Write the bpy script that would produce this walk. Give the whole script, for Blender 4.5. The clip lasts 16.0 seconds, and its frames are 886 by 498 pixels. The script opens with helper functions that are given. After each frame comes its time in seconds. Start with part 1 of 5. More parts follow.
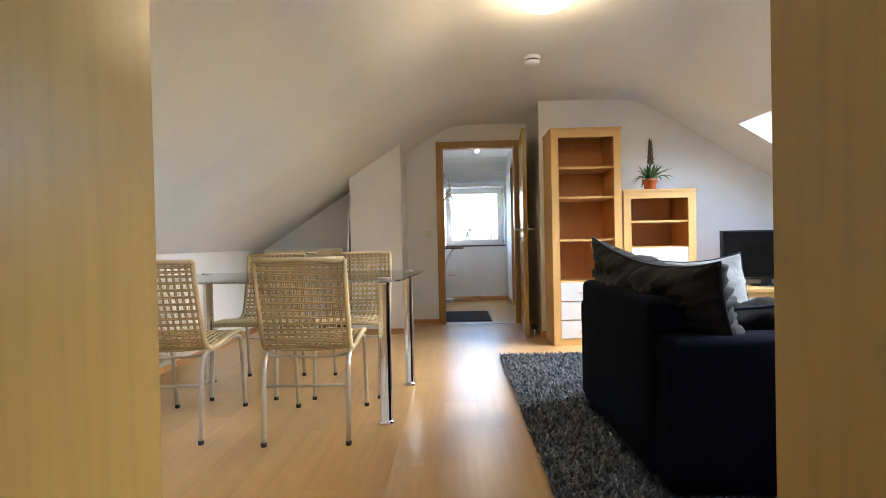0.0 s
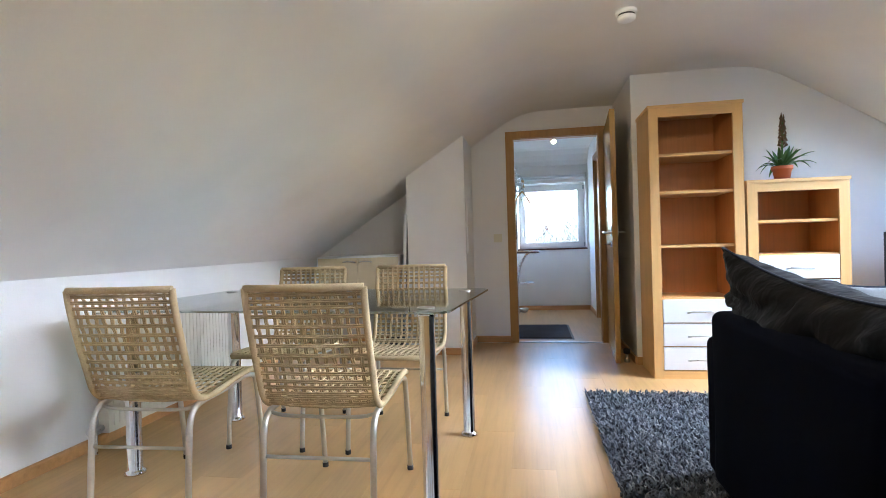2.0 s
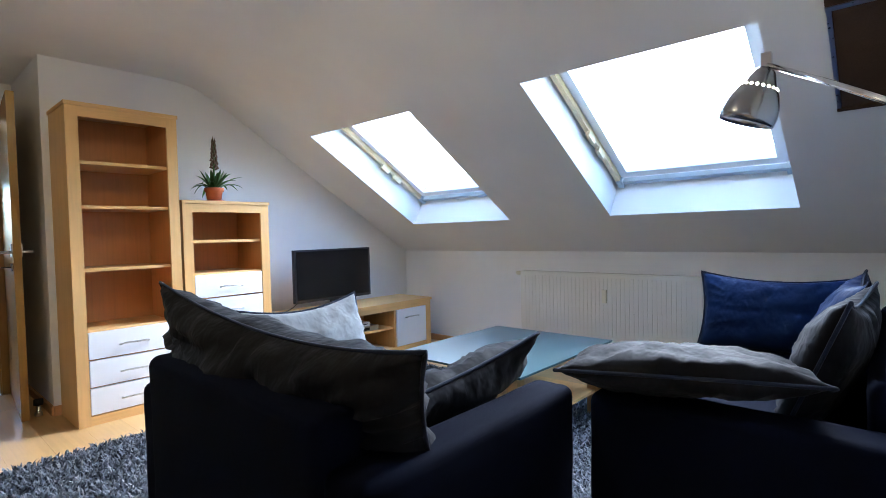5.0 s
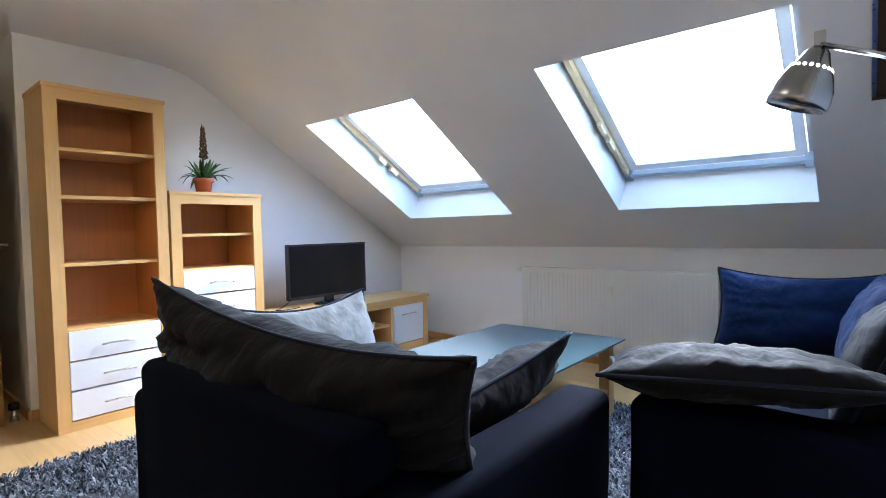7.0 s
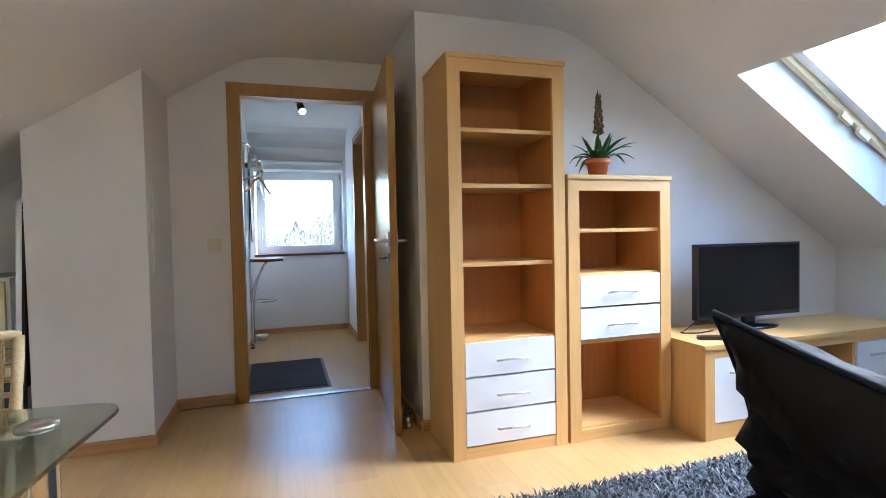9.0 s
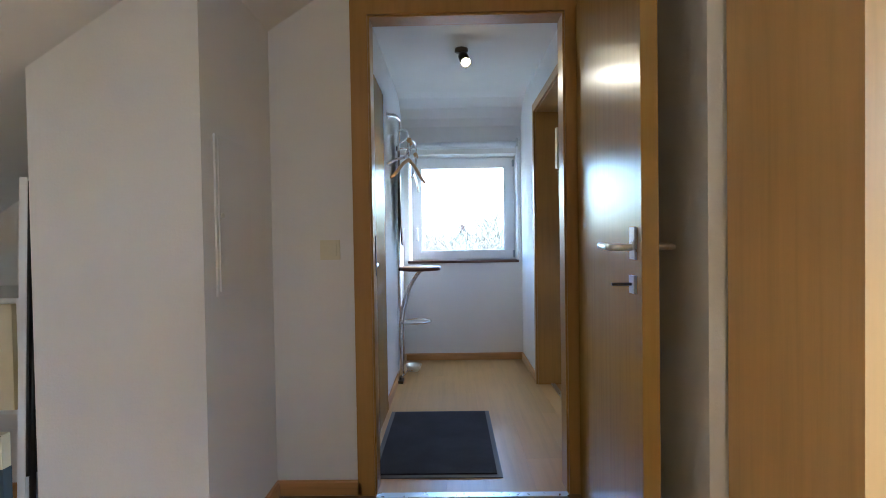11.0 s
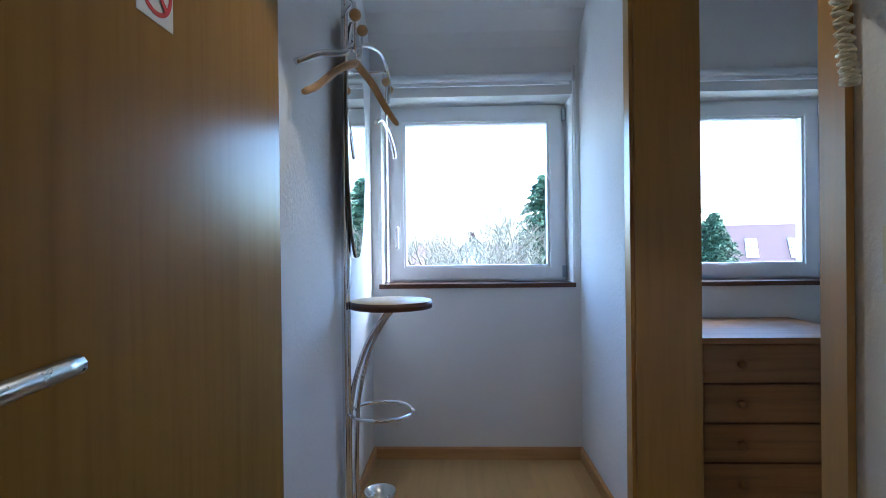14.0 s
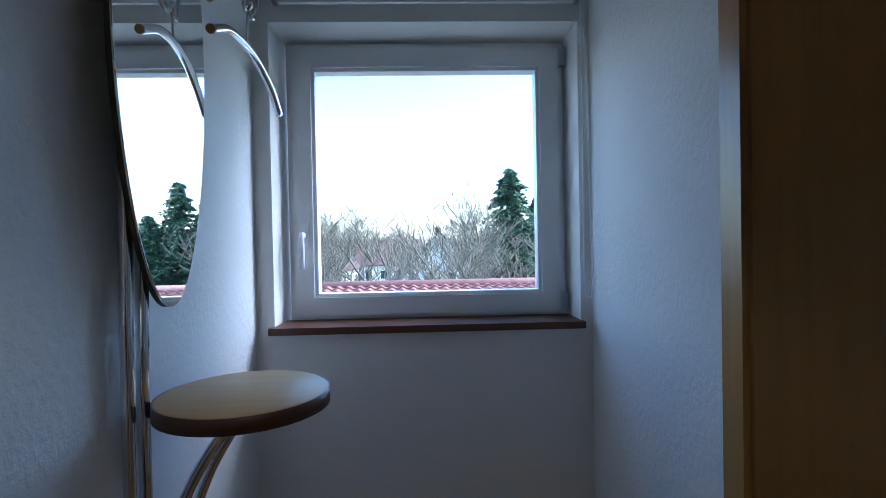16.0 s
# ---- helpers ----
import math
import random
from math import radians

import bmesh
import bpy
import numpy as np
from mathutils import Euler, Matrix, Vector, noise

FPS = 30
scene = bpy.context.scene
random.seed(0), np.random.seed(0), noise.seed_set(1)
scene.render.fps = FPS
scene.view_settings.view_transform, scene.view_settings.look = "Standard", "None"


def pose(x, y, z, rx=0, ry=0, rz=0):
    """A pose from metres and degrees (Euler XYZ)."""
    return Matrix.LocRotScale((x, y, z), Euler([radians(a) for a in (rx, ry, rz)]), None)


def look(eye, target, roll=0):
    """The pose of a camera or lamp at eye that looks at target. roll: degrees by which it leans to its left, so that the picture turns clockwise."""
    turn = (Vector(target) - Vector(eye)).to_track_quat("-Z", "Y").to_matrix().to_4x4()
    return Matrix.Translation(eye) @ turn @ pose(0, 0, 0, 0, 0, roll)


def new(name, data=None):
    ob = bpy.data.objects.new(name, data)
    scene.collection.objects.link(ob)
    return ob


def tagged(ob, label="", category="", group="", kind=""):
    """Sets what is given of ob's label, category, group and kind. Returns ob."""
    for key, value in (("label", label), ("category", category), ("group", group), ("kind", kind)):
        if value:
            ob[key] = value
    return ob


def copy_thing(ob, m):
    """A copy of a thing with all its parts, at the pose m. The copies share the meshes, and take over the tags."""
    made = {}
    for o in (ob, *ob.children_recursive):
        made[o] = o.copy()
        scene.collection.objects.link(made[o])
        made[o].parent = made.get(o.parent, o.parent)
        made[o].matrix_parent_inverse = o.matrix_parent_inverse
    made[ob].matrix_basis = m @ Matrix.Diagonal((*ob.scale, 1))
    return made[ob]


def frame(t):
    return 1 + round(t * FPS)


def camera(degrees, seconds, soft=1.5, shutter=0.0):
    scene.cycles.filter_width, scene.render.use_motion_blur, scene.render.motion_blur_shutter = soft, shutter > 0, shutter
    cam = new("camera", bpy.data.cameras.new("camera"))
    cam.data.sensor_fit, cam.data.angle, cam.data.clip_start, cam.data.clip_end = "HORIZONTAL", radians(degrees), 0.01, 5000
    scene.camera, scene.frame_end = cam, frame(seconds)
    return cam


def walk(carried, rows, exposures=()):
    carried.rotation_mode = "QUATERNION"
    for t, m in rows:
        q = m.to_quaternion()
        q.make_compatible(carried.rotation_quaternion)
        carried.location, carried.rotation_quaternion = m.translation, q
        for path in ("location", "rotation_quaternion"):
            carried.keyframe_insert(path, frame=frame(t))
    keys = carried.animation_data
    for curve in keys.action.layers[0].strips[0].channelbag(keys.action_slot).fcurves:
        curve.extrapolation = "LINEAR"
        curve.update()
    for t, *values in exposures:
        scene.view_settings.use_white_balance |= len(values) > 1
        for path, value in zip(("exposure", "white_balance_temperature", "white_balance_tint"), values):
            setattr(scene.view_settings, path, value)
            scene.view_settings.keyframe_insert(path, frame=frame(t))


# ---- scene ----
cam = camera(82.0, 16.0, soft=0.9)
EXP = 4.1
LAMPX, LAMPY = 0.79, 3.27
PATH = [
    (0, 0.284, 0.540, 0.927, 89.35, 1.22, 1.45),
    (0.5, 0.279, 0.735, 0.923, 89.15, 1.24, -0.53),
    (1, 0.273, 0.931, 0.956, 89.21, 1.41, 1.59),
    (1.5, 0.288, 1.090, 0.974, 89.47, 1.65, 6.87),
    (2, 0.313, 1.269, 0.993, 89.45, 1.75, 9.96),
    (2.5, 0.351, 1.420, 1.016, 89.56, 1.74, 8.23),
    (3, 0.369, 1.489, 1.018, 89.55, 1.60, 1.63),
    (3.5, 0.328, 1.509, 1.054, 88.80, 0.76, -12.96),
    (4, 0.352, 1.526, 1.093, 88.30, 1.28, -28.61),
    (4.5, 0.377, 1.513, 1.095, 88.27, 1.49, -40.22),
    (5, 0.376, 1.479, 1.095, 88.24, 1.42, -48.20),
    (5.2, 0.381, 1.475, 1.087, 88.43, 1.44, -50.60),
    (7.3, 0.413, 1.785, 1.081, 87.55, 1.09, -49.52),
    (7.5, 0.428, 1.908, 1.077, 87.43, 0.98, -45.83),
    (8, 0.456, 2.194, 1.062, 87.77, 1.04, -36.02),
    (8.5, 0.402, 2.478, 1.073, 87.74, 1.16, -25.41),
    (9, 0.393, 2.801, 1.082, 88.20, 1.17, -17.51),
    (9.5, 0.388, 3.168, 1.068, 88.33, 1.45, -11.34),
    (10, 0.392, 3.497, 1.089, 88.27, 1.72, -5.39),
    (10.2, 0.418, 3.642, 1.079, 88.40, 1.78, -3.18),
    (12.3, 0.522, 5.158, 1.065, 89.41, 0.59, 2.14),
    (12.5, 0.541, 5.293, 1.062, 89.41, 0.70, 1.81),
    (13, 0.574, 5.645, 1.061, 89.56, 0.86, 1.82),
    (13.5, 0.575, 5.909, 1.062, 89.72, 0.81, 2.78),
    (14, 0.506, 6.189, 1.068, 89.79, 0.66, 1.89),
    (14.5, 0.482, 6.436, 1.065, 89.60, 0.57, 1.07),
    (15, 0.501, 6.715, 1.094, 89.34, 0.88, 2.37),
    (15.5, 0.552, 6.943, 1.133, 89.36, 1.00, 2.88),
    (16, 0.588, 7.165, 1.140, 89.18, 1.09, -1.88),
]

walk(cam, [(t, pose(*p)) for t, *p in PATH],
     exposures=[(0, EXP + 0.15, 6050, 10), (1.0, EXP + 0.15, 5450, 10), (3.0, EXP + 0.12, 5250, 10), (4.1, EXP + 0.0, 5250, 10), (5.2, EXP - 0.1, 5250, 10),
                (7.4, EXP - 0.0, 5300, 10), (8.5, EXP - 0.1, 5350, 10), (9.5, EXP - 0.05, 5200, 10), (10.2, EXP + 0.0, 5200, 10),
                (12.3, EXP - 0.0, 5400, 10), (13.0, EXP - 0.2, 5250, 10), (13.5, EXP - 0.35, 5100, 10), (14.5, EXP - 0.8, 5000, 10), (15.2, EXP - 1.4, 5000, 10), (16.0, EXP - 1.9, 5000, 10)])

# ---- light ----
world = bpy.data.worlds.new("world")
scene.world = world
world.use_nodes = True
wn = world.node_tree
sky = wn.nodes.new("ShaderNodeTexSky")
sky.sky_type, sky.sun_disc = "NISHITA", False
sky.sun_elevation, sky.sun_rotation = radians(38), radians(86)
sky.air_density, sky.dust_density, sky.ozone_density = 1.0, 1.0, 1.0
wn.links.new(sky.outputs[0], wn.nodes["Background"].inputs[0])
wn.nodes["Background"].inputs[1].default_value = 0.15
sun = new("sun", bpy.data.lights.new("sun", "SUN"))
sun.data.energy, sun.data.angle, sun.data.color = 2.9, radians(62), (1, 0.97, 0.93)
sun.matrix_world = look((24, 1.7, 18.8), (0, 0, 0))


def lamp(name, energy, col, m, size=0.05):
    ob = new(name, bpy.data.lights.new(name, "POINT"))
    ob.data.energy, ob.data.color, ob.data.shadow_soft_size = energy, col, size
    ob.matrix_world = m
    return ob


lamp("ceiling_lamp_light", 0.5, (1, 0.78, 0.5), pose(LAMPX, LAMPY, 2.10), 0.1)
spot = new("spot_light", bpy.data.lights.new("spot_light", "SPOT"))
spot.data.energy, spot.data.color, spot.data.spot_size, spot.data.shadow_soft_size = 0.9, (1, 0.82, 0.55), radians(110), 0.03
spot.matrix_world = look((0.60, 7.41, 2.055), (0.64, 7.0, 1.0))

# ---- materials ----


def base(name, col, rough=0.5, metal=0.0):
    m = bpy.data.materials.new(name)
    m.use_nodes = True
    nt = m.node_tree
    b = nt.nodes["Principled BSDF"]
    b.inputs["Base Color"].default_value = (*col, 1)
    b.inputs["Roughness"].default_value = rough
    b.inputs["Metallic"].default_value = metal
    return m, nt, b


def coords(nt, scale=(1, 1, 1), kind="Object"):
    tc = nt.nodes.new("ShaderNodeTexCoord")
    mp = nt.nodes.new("ShaderNodeMapping")
    mp.inputs["Scale"].default_value = scale
    nt.links.new(tc.outputs[kind], mp.inputs["Vector"])
    return mp.outputs[0]


def noise_tex(nt, vec, scale, detail=4, rough=0.55):
    n = nt.nodes.new("ShaderNodeTexNoise")
    n.inputs["Scale"].default_value, n.inputs["Detail"].default_value, n.inputs["Roughness"].default_value = scale, detail, rough
    nt.links.new(vec, n.inputs["Vector"])
    return n.outputs["Fac"]


def ramp(nt, fac, stops):
    r = nt.nodes.new("ShaderNodeValToRGB")
    while len(r.color_ramp.elements) < len(stops):
        r.color_ramp.elements.new(0.5)
    for e, (p, c) in zip(r.color_ramp.elements, stops):
        e.position, e.color = p, (*c, 1)
    nt.links.new(fac, r.inputs[0])
    return r.outputs[0]


def bump(nt, b, height, strength=0.2, dist=0.002):
    n = nt.nodes.new("ShaderNodeBump")
    n.inputs["Strength"].default_value, n.inputs["Distance"].default_value = strength, dist
    nt.links.new(height, n.inputs["Height"])
    nt.links.new(n.outputs[0], b.inputs["Normal"])


def mixc(nt, fac, a, b2, mode="MULTIPLY"):
    n = nt.nodes.new("ShaderNodeMix")
    n.data_type, n.blend_type = "RGBA", mode
    for s, v in ((0, fac), (6, a), (7, b2)):
        if isinstance(v, (int, float)):
            n.inputs[s].default_value = v
        elif isinstance(v, tuple):
            n.inputs[s].default_value = (*v, 1)
        else:
            nt.links.new(v, n.inputs[s])
    return n.outputs[2]


def scaled(col, k):
    return tuple(min(1, c * k) for c in col)


def plaster(name, col, grain=160, strength=0.25):
    m, nt, b = base(name, col, 0.85)
    v = coords(nt)
    big = ramp(nt, noise_tex(nt, v, 1.3, 3), [(0.3, scaled(col, 0.94)), (0.7, scaled(col, 1.03))])
    nt.links.new(big, b.inputs["Base Color"])
    f = noise_tex(nt, v, grain, 5, 0.6)
    bump(nt, b, f, strength, 0.003)
    return m


def wood(name, col, along="z", rough=0.42, contrast=0.22, scale=1.0, random_shift=False):
    m, nt, b = base(name, col, rough)
    st = {"x": (1.2, 26, 26), "y": (26, 1.2, 26), "z": (26, 26, 1.2)}[along]
    v = coords(nt, tuple(s * scale for s in st))
    if random_shift:
        oi = nt.nodes.new("ShaderNodeObjectInfo")
        ad = nt.nodes.new("ShaderNodeVectorMath")
        sc = nt.nodes.new("ShaderNodeMath")
        sc.operation = "MULTIPLY"
        sc.inputs[1].default_value = 60
        nt.links.new(oi.outputs["Random"], sc.inputs[0])
        nt.links.new(v, ad.inputs[0])
        nt.links.new(sc.outputs[0], ad.inputs[1])
        v = ad.outputs[0]
    g = noise_tex(nt, v, 1.6, 6, 0.62)
    c1 = ramp(nt, g, [(0.25, scaled(col, 1 - contrast)), (0.5, col), (0.78, scaled(col, 1 + contrast * 0.6))])
    big = ramp(nt, noise_tex(nt, coords(nt), 2.2, 2), [(0.3, (0.93, 0.92, 0.9)), (0.7, (1.04, 1.03, 1.0))])
    out = mixc(nt, 1.0, c1, big)
    if random_shift:
        rr = ramp(nt, oi.outputs["Random"], [(0, (0.95, 0.95, 0.94)), (0.5, (1, 1, 1)), (1, (1.04, 1.035, 1.02))])
        out = mixc(nt, 1.0, out, rr)
    nt.links.new(out, b.inputs["Base Color"])
    bump(nt, b, g, 0.06, 0.001)
    return m


def fabric(name, col, weave=420, fuzz=0.4, contrast=0.25, rough=0.95, creases=0.0):
    m, nt, b = base(name, col, rough)
    v = coords(nt)
    f = noise_tex(nt, v, weave, 3, 0.7)
    c = ramp(nt, f, [(0.3, scaled(col, 1 - contrast)), (0.7, scaled(col, 1 + contrast))])
    big = ramp(nt, noise_tex(nt, v, 5, 3), [(0.35, (0.8, 0.8, 0.82)), (0.7, (1.1, 1.1, 1.1))])
    nt.links.new(mixc(nt, 1.0, c, big), b.inputs["Base Color"])
    b.inputs["Sheen Weight"].default_value = fuzz
    b.inputs["Sheen Roughness"].default_value = 0.4
    b.inputs["Specular IOR Level"].default_value = 0.06 if creases else 0.04
    if creases:
        w = noise_tex(nt, coords(nt, (5, 6, 3)), 1.6, 3, 0.5)
        bump(nt, b, w, creases, 0.05)
    else:
        bump(nt, b, f, 0.3, 0.002)
    return m


def paint(name, col, rough=0.35, wear=0.05):
    m, nt, b = base(name, col, rough)
    f = noise_tex(nt, coords(nt), 3.0, 4)
    nt.links.new(ramp(nt, f, [(0.3, scaled(col, 1 - wear)), (0.7, scaled(col, 1 + wear * 0.5))]), b.inputs["Base Color"])
    return m


def metal(name, col, rough):
    m, nt, b = base(name, col, rough, 1.0)
    f = noise_tex(nt, coords(nt), 40, 3)
    r = nt.nodes.new("ShaderNodeMapRange")
    r.inputs["To Min"].default_value, r.inputs["To Max"].default_value = rough * 0.9, rough * 1.12
    nt.links.new(f, r.inputs["Value"])
    nt.links.new(r.outputs[0], b.inputs["Roughness"])
    return m


def pane_glass(name, tint=(1, 1, 1), gloss=0.05, shine=0.02):
    m = bpy.data.materials.new(name)
    m.use_nodes = True
    nt = m.node_tree
    nt.nodes.clear()
    out, mx = nt.nodes.new("ShaderNodeOutputMaterial"), nt.nodes.new("ShaderNodeMixShader")
    tr, gl, lw = nt.nodes.new("ShaderNodeBsdfTransparent"), nt.nodes.new("ShaderNodeBsdfGlossy"), nt.nodes.new("ShaderNodeLayerWeight")
    pw, sc = nt.nodes.new("ShaderNodeMath"), nt.nodes.new("ShaderNodeMath")
    pw.operation, sc.operation = "POWER", "MULTIPLY_ADD"
    pw.inputs[1].default_value, sc.inputs[1].default_value, sc.inputs[2].default_value = 4.0, 0.6, shine
    tr.inputs[0].default_value = (*tint, 1)
    gl.inputs["Roughness"].default_value = gloss
    nt.links.new(lw.outputs["Facing"], pw.inputs[0])
    nt.links.new(pw.outputs[0], sc.inputs[0])
    nt.links.new(sc.outputs[0], mx.inputs[0])
    nt.links.new(tr.outputs[0], mx.inputs[1])
    nt.links.new(gl.outputs[0], mx.inputs[2])
    nt.links.new(mx.outputs[0], out.inputs[0])
    return m


def glow(name, col, power):
    m, nt, b = base(name, (0.9, 0.9, 0.85), 0.4)
    b.inputs["Emission Color"].default_value = (*col, 1)
    b.inputs["Emission Strength"].default_value = power
    return m


WALL = plaster("wall_plaster", (0.80, 0.79, 0.77), 150, 0.35)
ROUGHCAST = plaster("hall_plaster", (0.80, 0.80, 0.80), 62, 0.95)
CEIL = plaster("ceiling_plaster", (0.80, 0.79, 0.77), 120, 0.2)
PLANK = wood("laminate_beech", (0.55, 0.352, 0.148), "y", 0.29, 0.14, 0.8, True)
SUBFLOOR = paint("joint_brown", (0.34, 0.2, 0.09), 0.7)
SKIRT = wood("skirting_beech", (0.50, 0.27, 0.10), "x", 0.4)
BEECH = wood("beech_veneer", (0.70, 0.435, 0.165), "z", 0.4, 0.12)
BEECH_H = wood("beech_veneer_horizontal", (0.70, 0.435, 0.165), "x", 0.4, 0.12)
# same veneer, deeper and redder: shade inside the compartments put into the colour
BEECH_SHADED = wood("beech_shaded_inside", (0.57, 0.255, 0.068), "z", 0.5, 0.14)
ENTRYWOOD = wood("entry_door_veneer", (0.31, 0.175, 0.042), "z", 0.24, 0.16)
ENTRYWOOD.node_tree.nodes["Principled BSDF"].inputs["Specular IOR Level"].default_value = 0.1
DOORWOOD = wood("door_veneer", (0.40, 0.245, 0.066), "z", 0.25, 0.14)
DOORWOOD.node_tree.nodes["Principled BSDF"].inputs["Specular IOR Level"].default_value = 0.15
LININGWOOD = wood("lining_veneer", (0.40, 0.22, 0.058), "z", 0.33, 0.16)
GATEWOOD = wood("pale_door_lining", (0.37, 0.235, 0.064), "z", 0.3, 0.12)
PINE = wood("pine", (0.36, 0.165, 0.05), "x", 0.5, 0.35)
WHITE = paint("white_lacquer", (0.82, 0.84, 0.86), 0.3, 0.02)
UPVC = paint("white_plastic_frame", (0.78, 0.80, 0.82), 0.28, 0.03)
RADWHITE = paint("radiator_white", (0.70, 0.68, 0.61), 0.35, 0.03)
CREAM = paint("cream_plastic", (0.72, 0.68, 0.52), 0.4)
CREAMDOOR = paint("cream_laminate", (0.70, 0.62, 0.42), 0.45, 0.04)
CHROME = metal("chrome", (0.75, 0.75, 0.76), 0.1)
STEEL = metal("brushed_steel", (0.62, 0.62, 0.6), 0.28)
LAMPSTEEL = metal("lamp_steel", (0.40, 0.42, 0.45), 0.24)
ALU = metal("grey_alu_tube", (0.60, 0.58, 0.53), 0.38)
BLACK = paint("black_plastic", (0.012, 0.012, 0.014), 0.3)
SCREEN = paint("tv_screen", (0.004, 0.004, 0.005), 0.16)
RUBBER = paint("black_rubber", (0.02, 0.02, 0.02), 0.8)
CORD = fabric("woven_cord", (0.62, 0.49, 0.28), 300, 0.1, 0.25, 0.8)
SOFA = fabric("navy_upholstery", (0.0024, 0.0036, 0.010), 500, 0.0, 0.4, 0.9)
DENIM = fabric("grey_blue_cushion", (0.0105, 0.011, 0.0135), 380, 0.05, 0.2, 0.7, 0.45)
DENIM2 = fabric("blue_cushion", (0.010, 0.024, 0.075), 380, 0.05, 0.3, 0.6, 0.5)
PALE = fabric("pale_grey_cushion", (0.20, 0.215, 0.225), 380, 0.1, 0.2, 0.8, 0.5)
PIPING = fabric("dark_piping", (0.02, 0.025, 0.04), 300, 0.1, 0.3)
TABLEGLASS = pane_glass("green_table_glass", (0.74, 0.87, 0.82), 0.06, 0.40)
COFFEEGLASS = paint("frosted_blue_glass", (0.045, 0.085, 0.10), 0.3, 0.06)
PANE = pane_glass("window_glass", (0.97, 0.99, 0.98), 0.0)
MIRROR = metal("mirror_silver", (0.93, 0.95, 0.94), 0.015)
BLIND = fabric("brown_blind", (0.075, 0.045, 0.03), 250, 0.1, 0.15)
TERRA = paint("terracotta", (0.46, 0.13, 0.045), 0.7, 0.12)
LEAF = paint("bromeliad_leaf", (0.085, 0.20, 0.035), 0.4, 0.4)
SPIKE = paint("flower_spike", (0.17, 0.10, 0.05), 0.6, 0.3)
MATGREY = fabric("doormat_grey", (0.05, 0.055, 0.07), 260, 0.1, 0.4)
REDINK = paint("red_print", (0.55, 0.02, 0.02), 0.5)
PAPER = paint("white_print", (0.8, 0.8, 0.78), 0.5)
SILLDARK = wood("dark_window_sill", (0.10, 0.04, 0.022), "x", 0.4)
BALL = wood("wooden_ball", (0.50, 0.30, 0.13), "z", 0.4)
DARKGUN = metal("dark_bronze", (0.1, 0.085, 0.06), 0.35)
BULB = glow("lit_bulb", (1, 0.80, 0.45), 4)
LAMPGLASS = glow("lit_lamp_glass", (1, 0.72, 0.36), 1.0)
BLUEGLASS = paint("blue_ornament", (0.01, 0.22, 0.75), 0.12)
SKYFRAME = paint("skylight_blue_grey", (0.35, 0.42, 0.48), 0.4)
SKYWOOD = wood("skylight_rail_wood", (0.62, 0.50, 0.30), "x", 0.4)


def rug_material():
    m, nt, b = base("shaggy_wool", (0.08, 0.1, 0.13), 0.95)
    ge = nt.nodes.new("ShaderNodeNewGeometry")
    c = ramp(nt, ge.outputs["Random Per Island"], [(0, (0.05, 0.06, 0.08)), (0.5, (0.10, 0.118, 0.15)), (0.85, (0.17, 0.19, 0.22)), (1, (0.30, 0.32, 0.34))])
    nt.links.new(c, b.inputs["Base Color"])
    return m


RUG = rug_material()

# ---- mesh tools ----
ORIGIN = {}


def thing(name, at, label, category, group="", kind=""):
    ob = new(name)
    ob.location = at
    ob.empty_display_size = 0.05
    ORIGIN[ob.name] = Vector(at)
    return tagged(ob, label, category, group, kind)


def finish(bm, smooth=False, bevel=0.0, seg=2, angle=0.6):
    if bevel:
        es = [e for e in bm.edges if len(e.link_faces) == 2 and e.calc_face_angle(0) > angle]
        if es:
            bmesh.ops.bevel(bm, geom=es, offset=bevel, segments=seg, profile=0.6, affect="EDGES", clamp_overlap=True)
    if smooth:
        for f in bm.faces:
            f.smooth = True


def part(name, bm, material, parent=None, label="", smooth=False, bevel=0.0, seg=2):
    """One mesh object, built in world metres, under a thing or a part (or on its own)."""
    finish(bm, smooth, bevel, seg)
    o = ORIGIN[parent.name] if parent else Vector((0, 0, 0))
    if o.length:
        bm.transform(Matrix.Translation(-o))
    me = bpy.data.meshes.new(name)
    bm.to_mesh(me)
    bm.free()
    me.materials.append(material)
    ob = new(name, me)
    if parent:
        ob.parent = parent
        ORIGIN[ob.name] = o
    else:
        ORIGIN[ob.name] = Vector((0, 0, 0))
    if label:
        ob["label"] = label
    return ob


def single(name, bm, material, label, category, group="", kind="", **kw):
    ob = part(name, bm, material, None, **kw)
    return tagged(ob, label, category, group, kind)


def add_box(bm, x0, x1, y0, y1, z0, z1, m=None):
    vs = [bm.verts.new(Vector(p) if m is None else m @ Vector(p)) for p in
          ((x0, y0, z0), (x1, y0, z0), (x1, y1, z0), (x0, y1, z0), (x0, y0, z1), (x1, y0, z1), (x1, y1, z1), (x0, y1, z1))]
    for f in ((3, 2, 1, 0), (4, 5, 6, 7), (0, 1, 5, 4), (1, 2, 6, 5), (2, 3, 7, 6), (3, 0, 4, 7)):
        bm.faces.new([vs[i] for i in f])
    return bm


def boxes(*bs, m=None):
    bm = bmesh.new()
    for b in bs:
        add_box(bm, *b, m=m)
    return bm


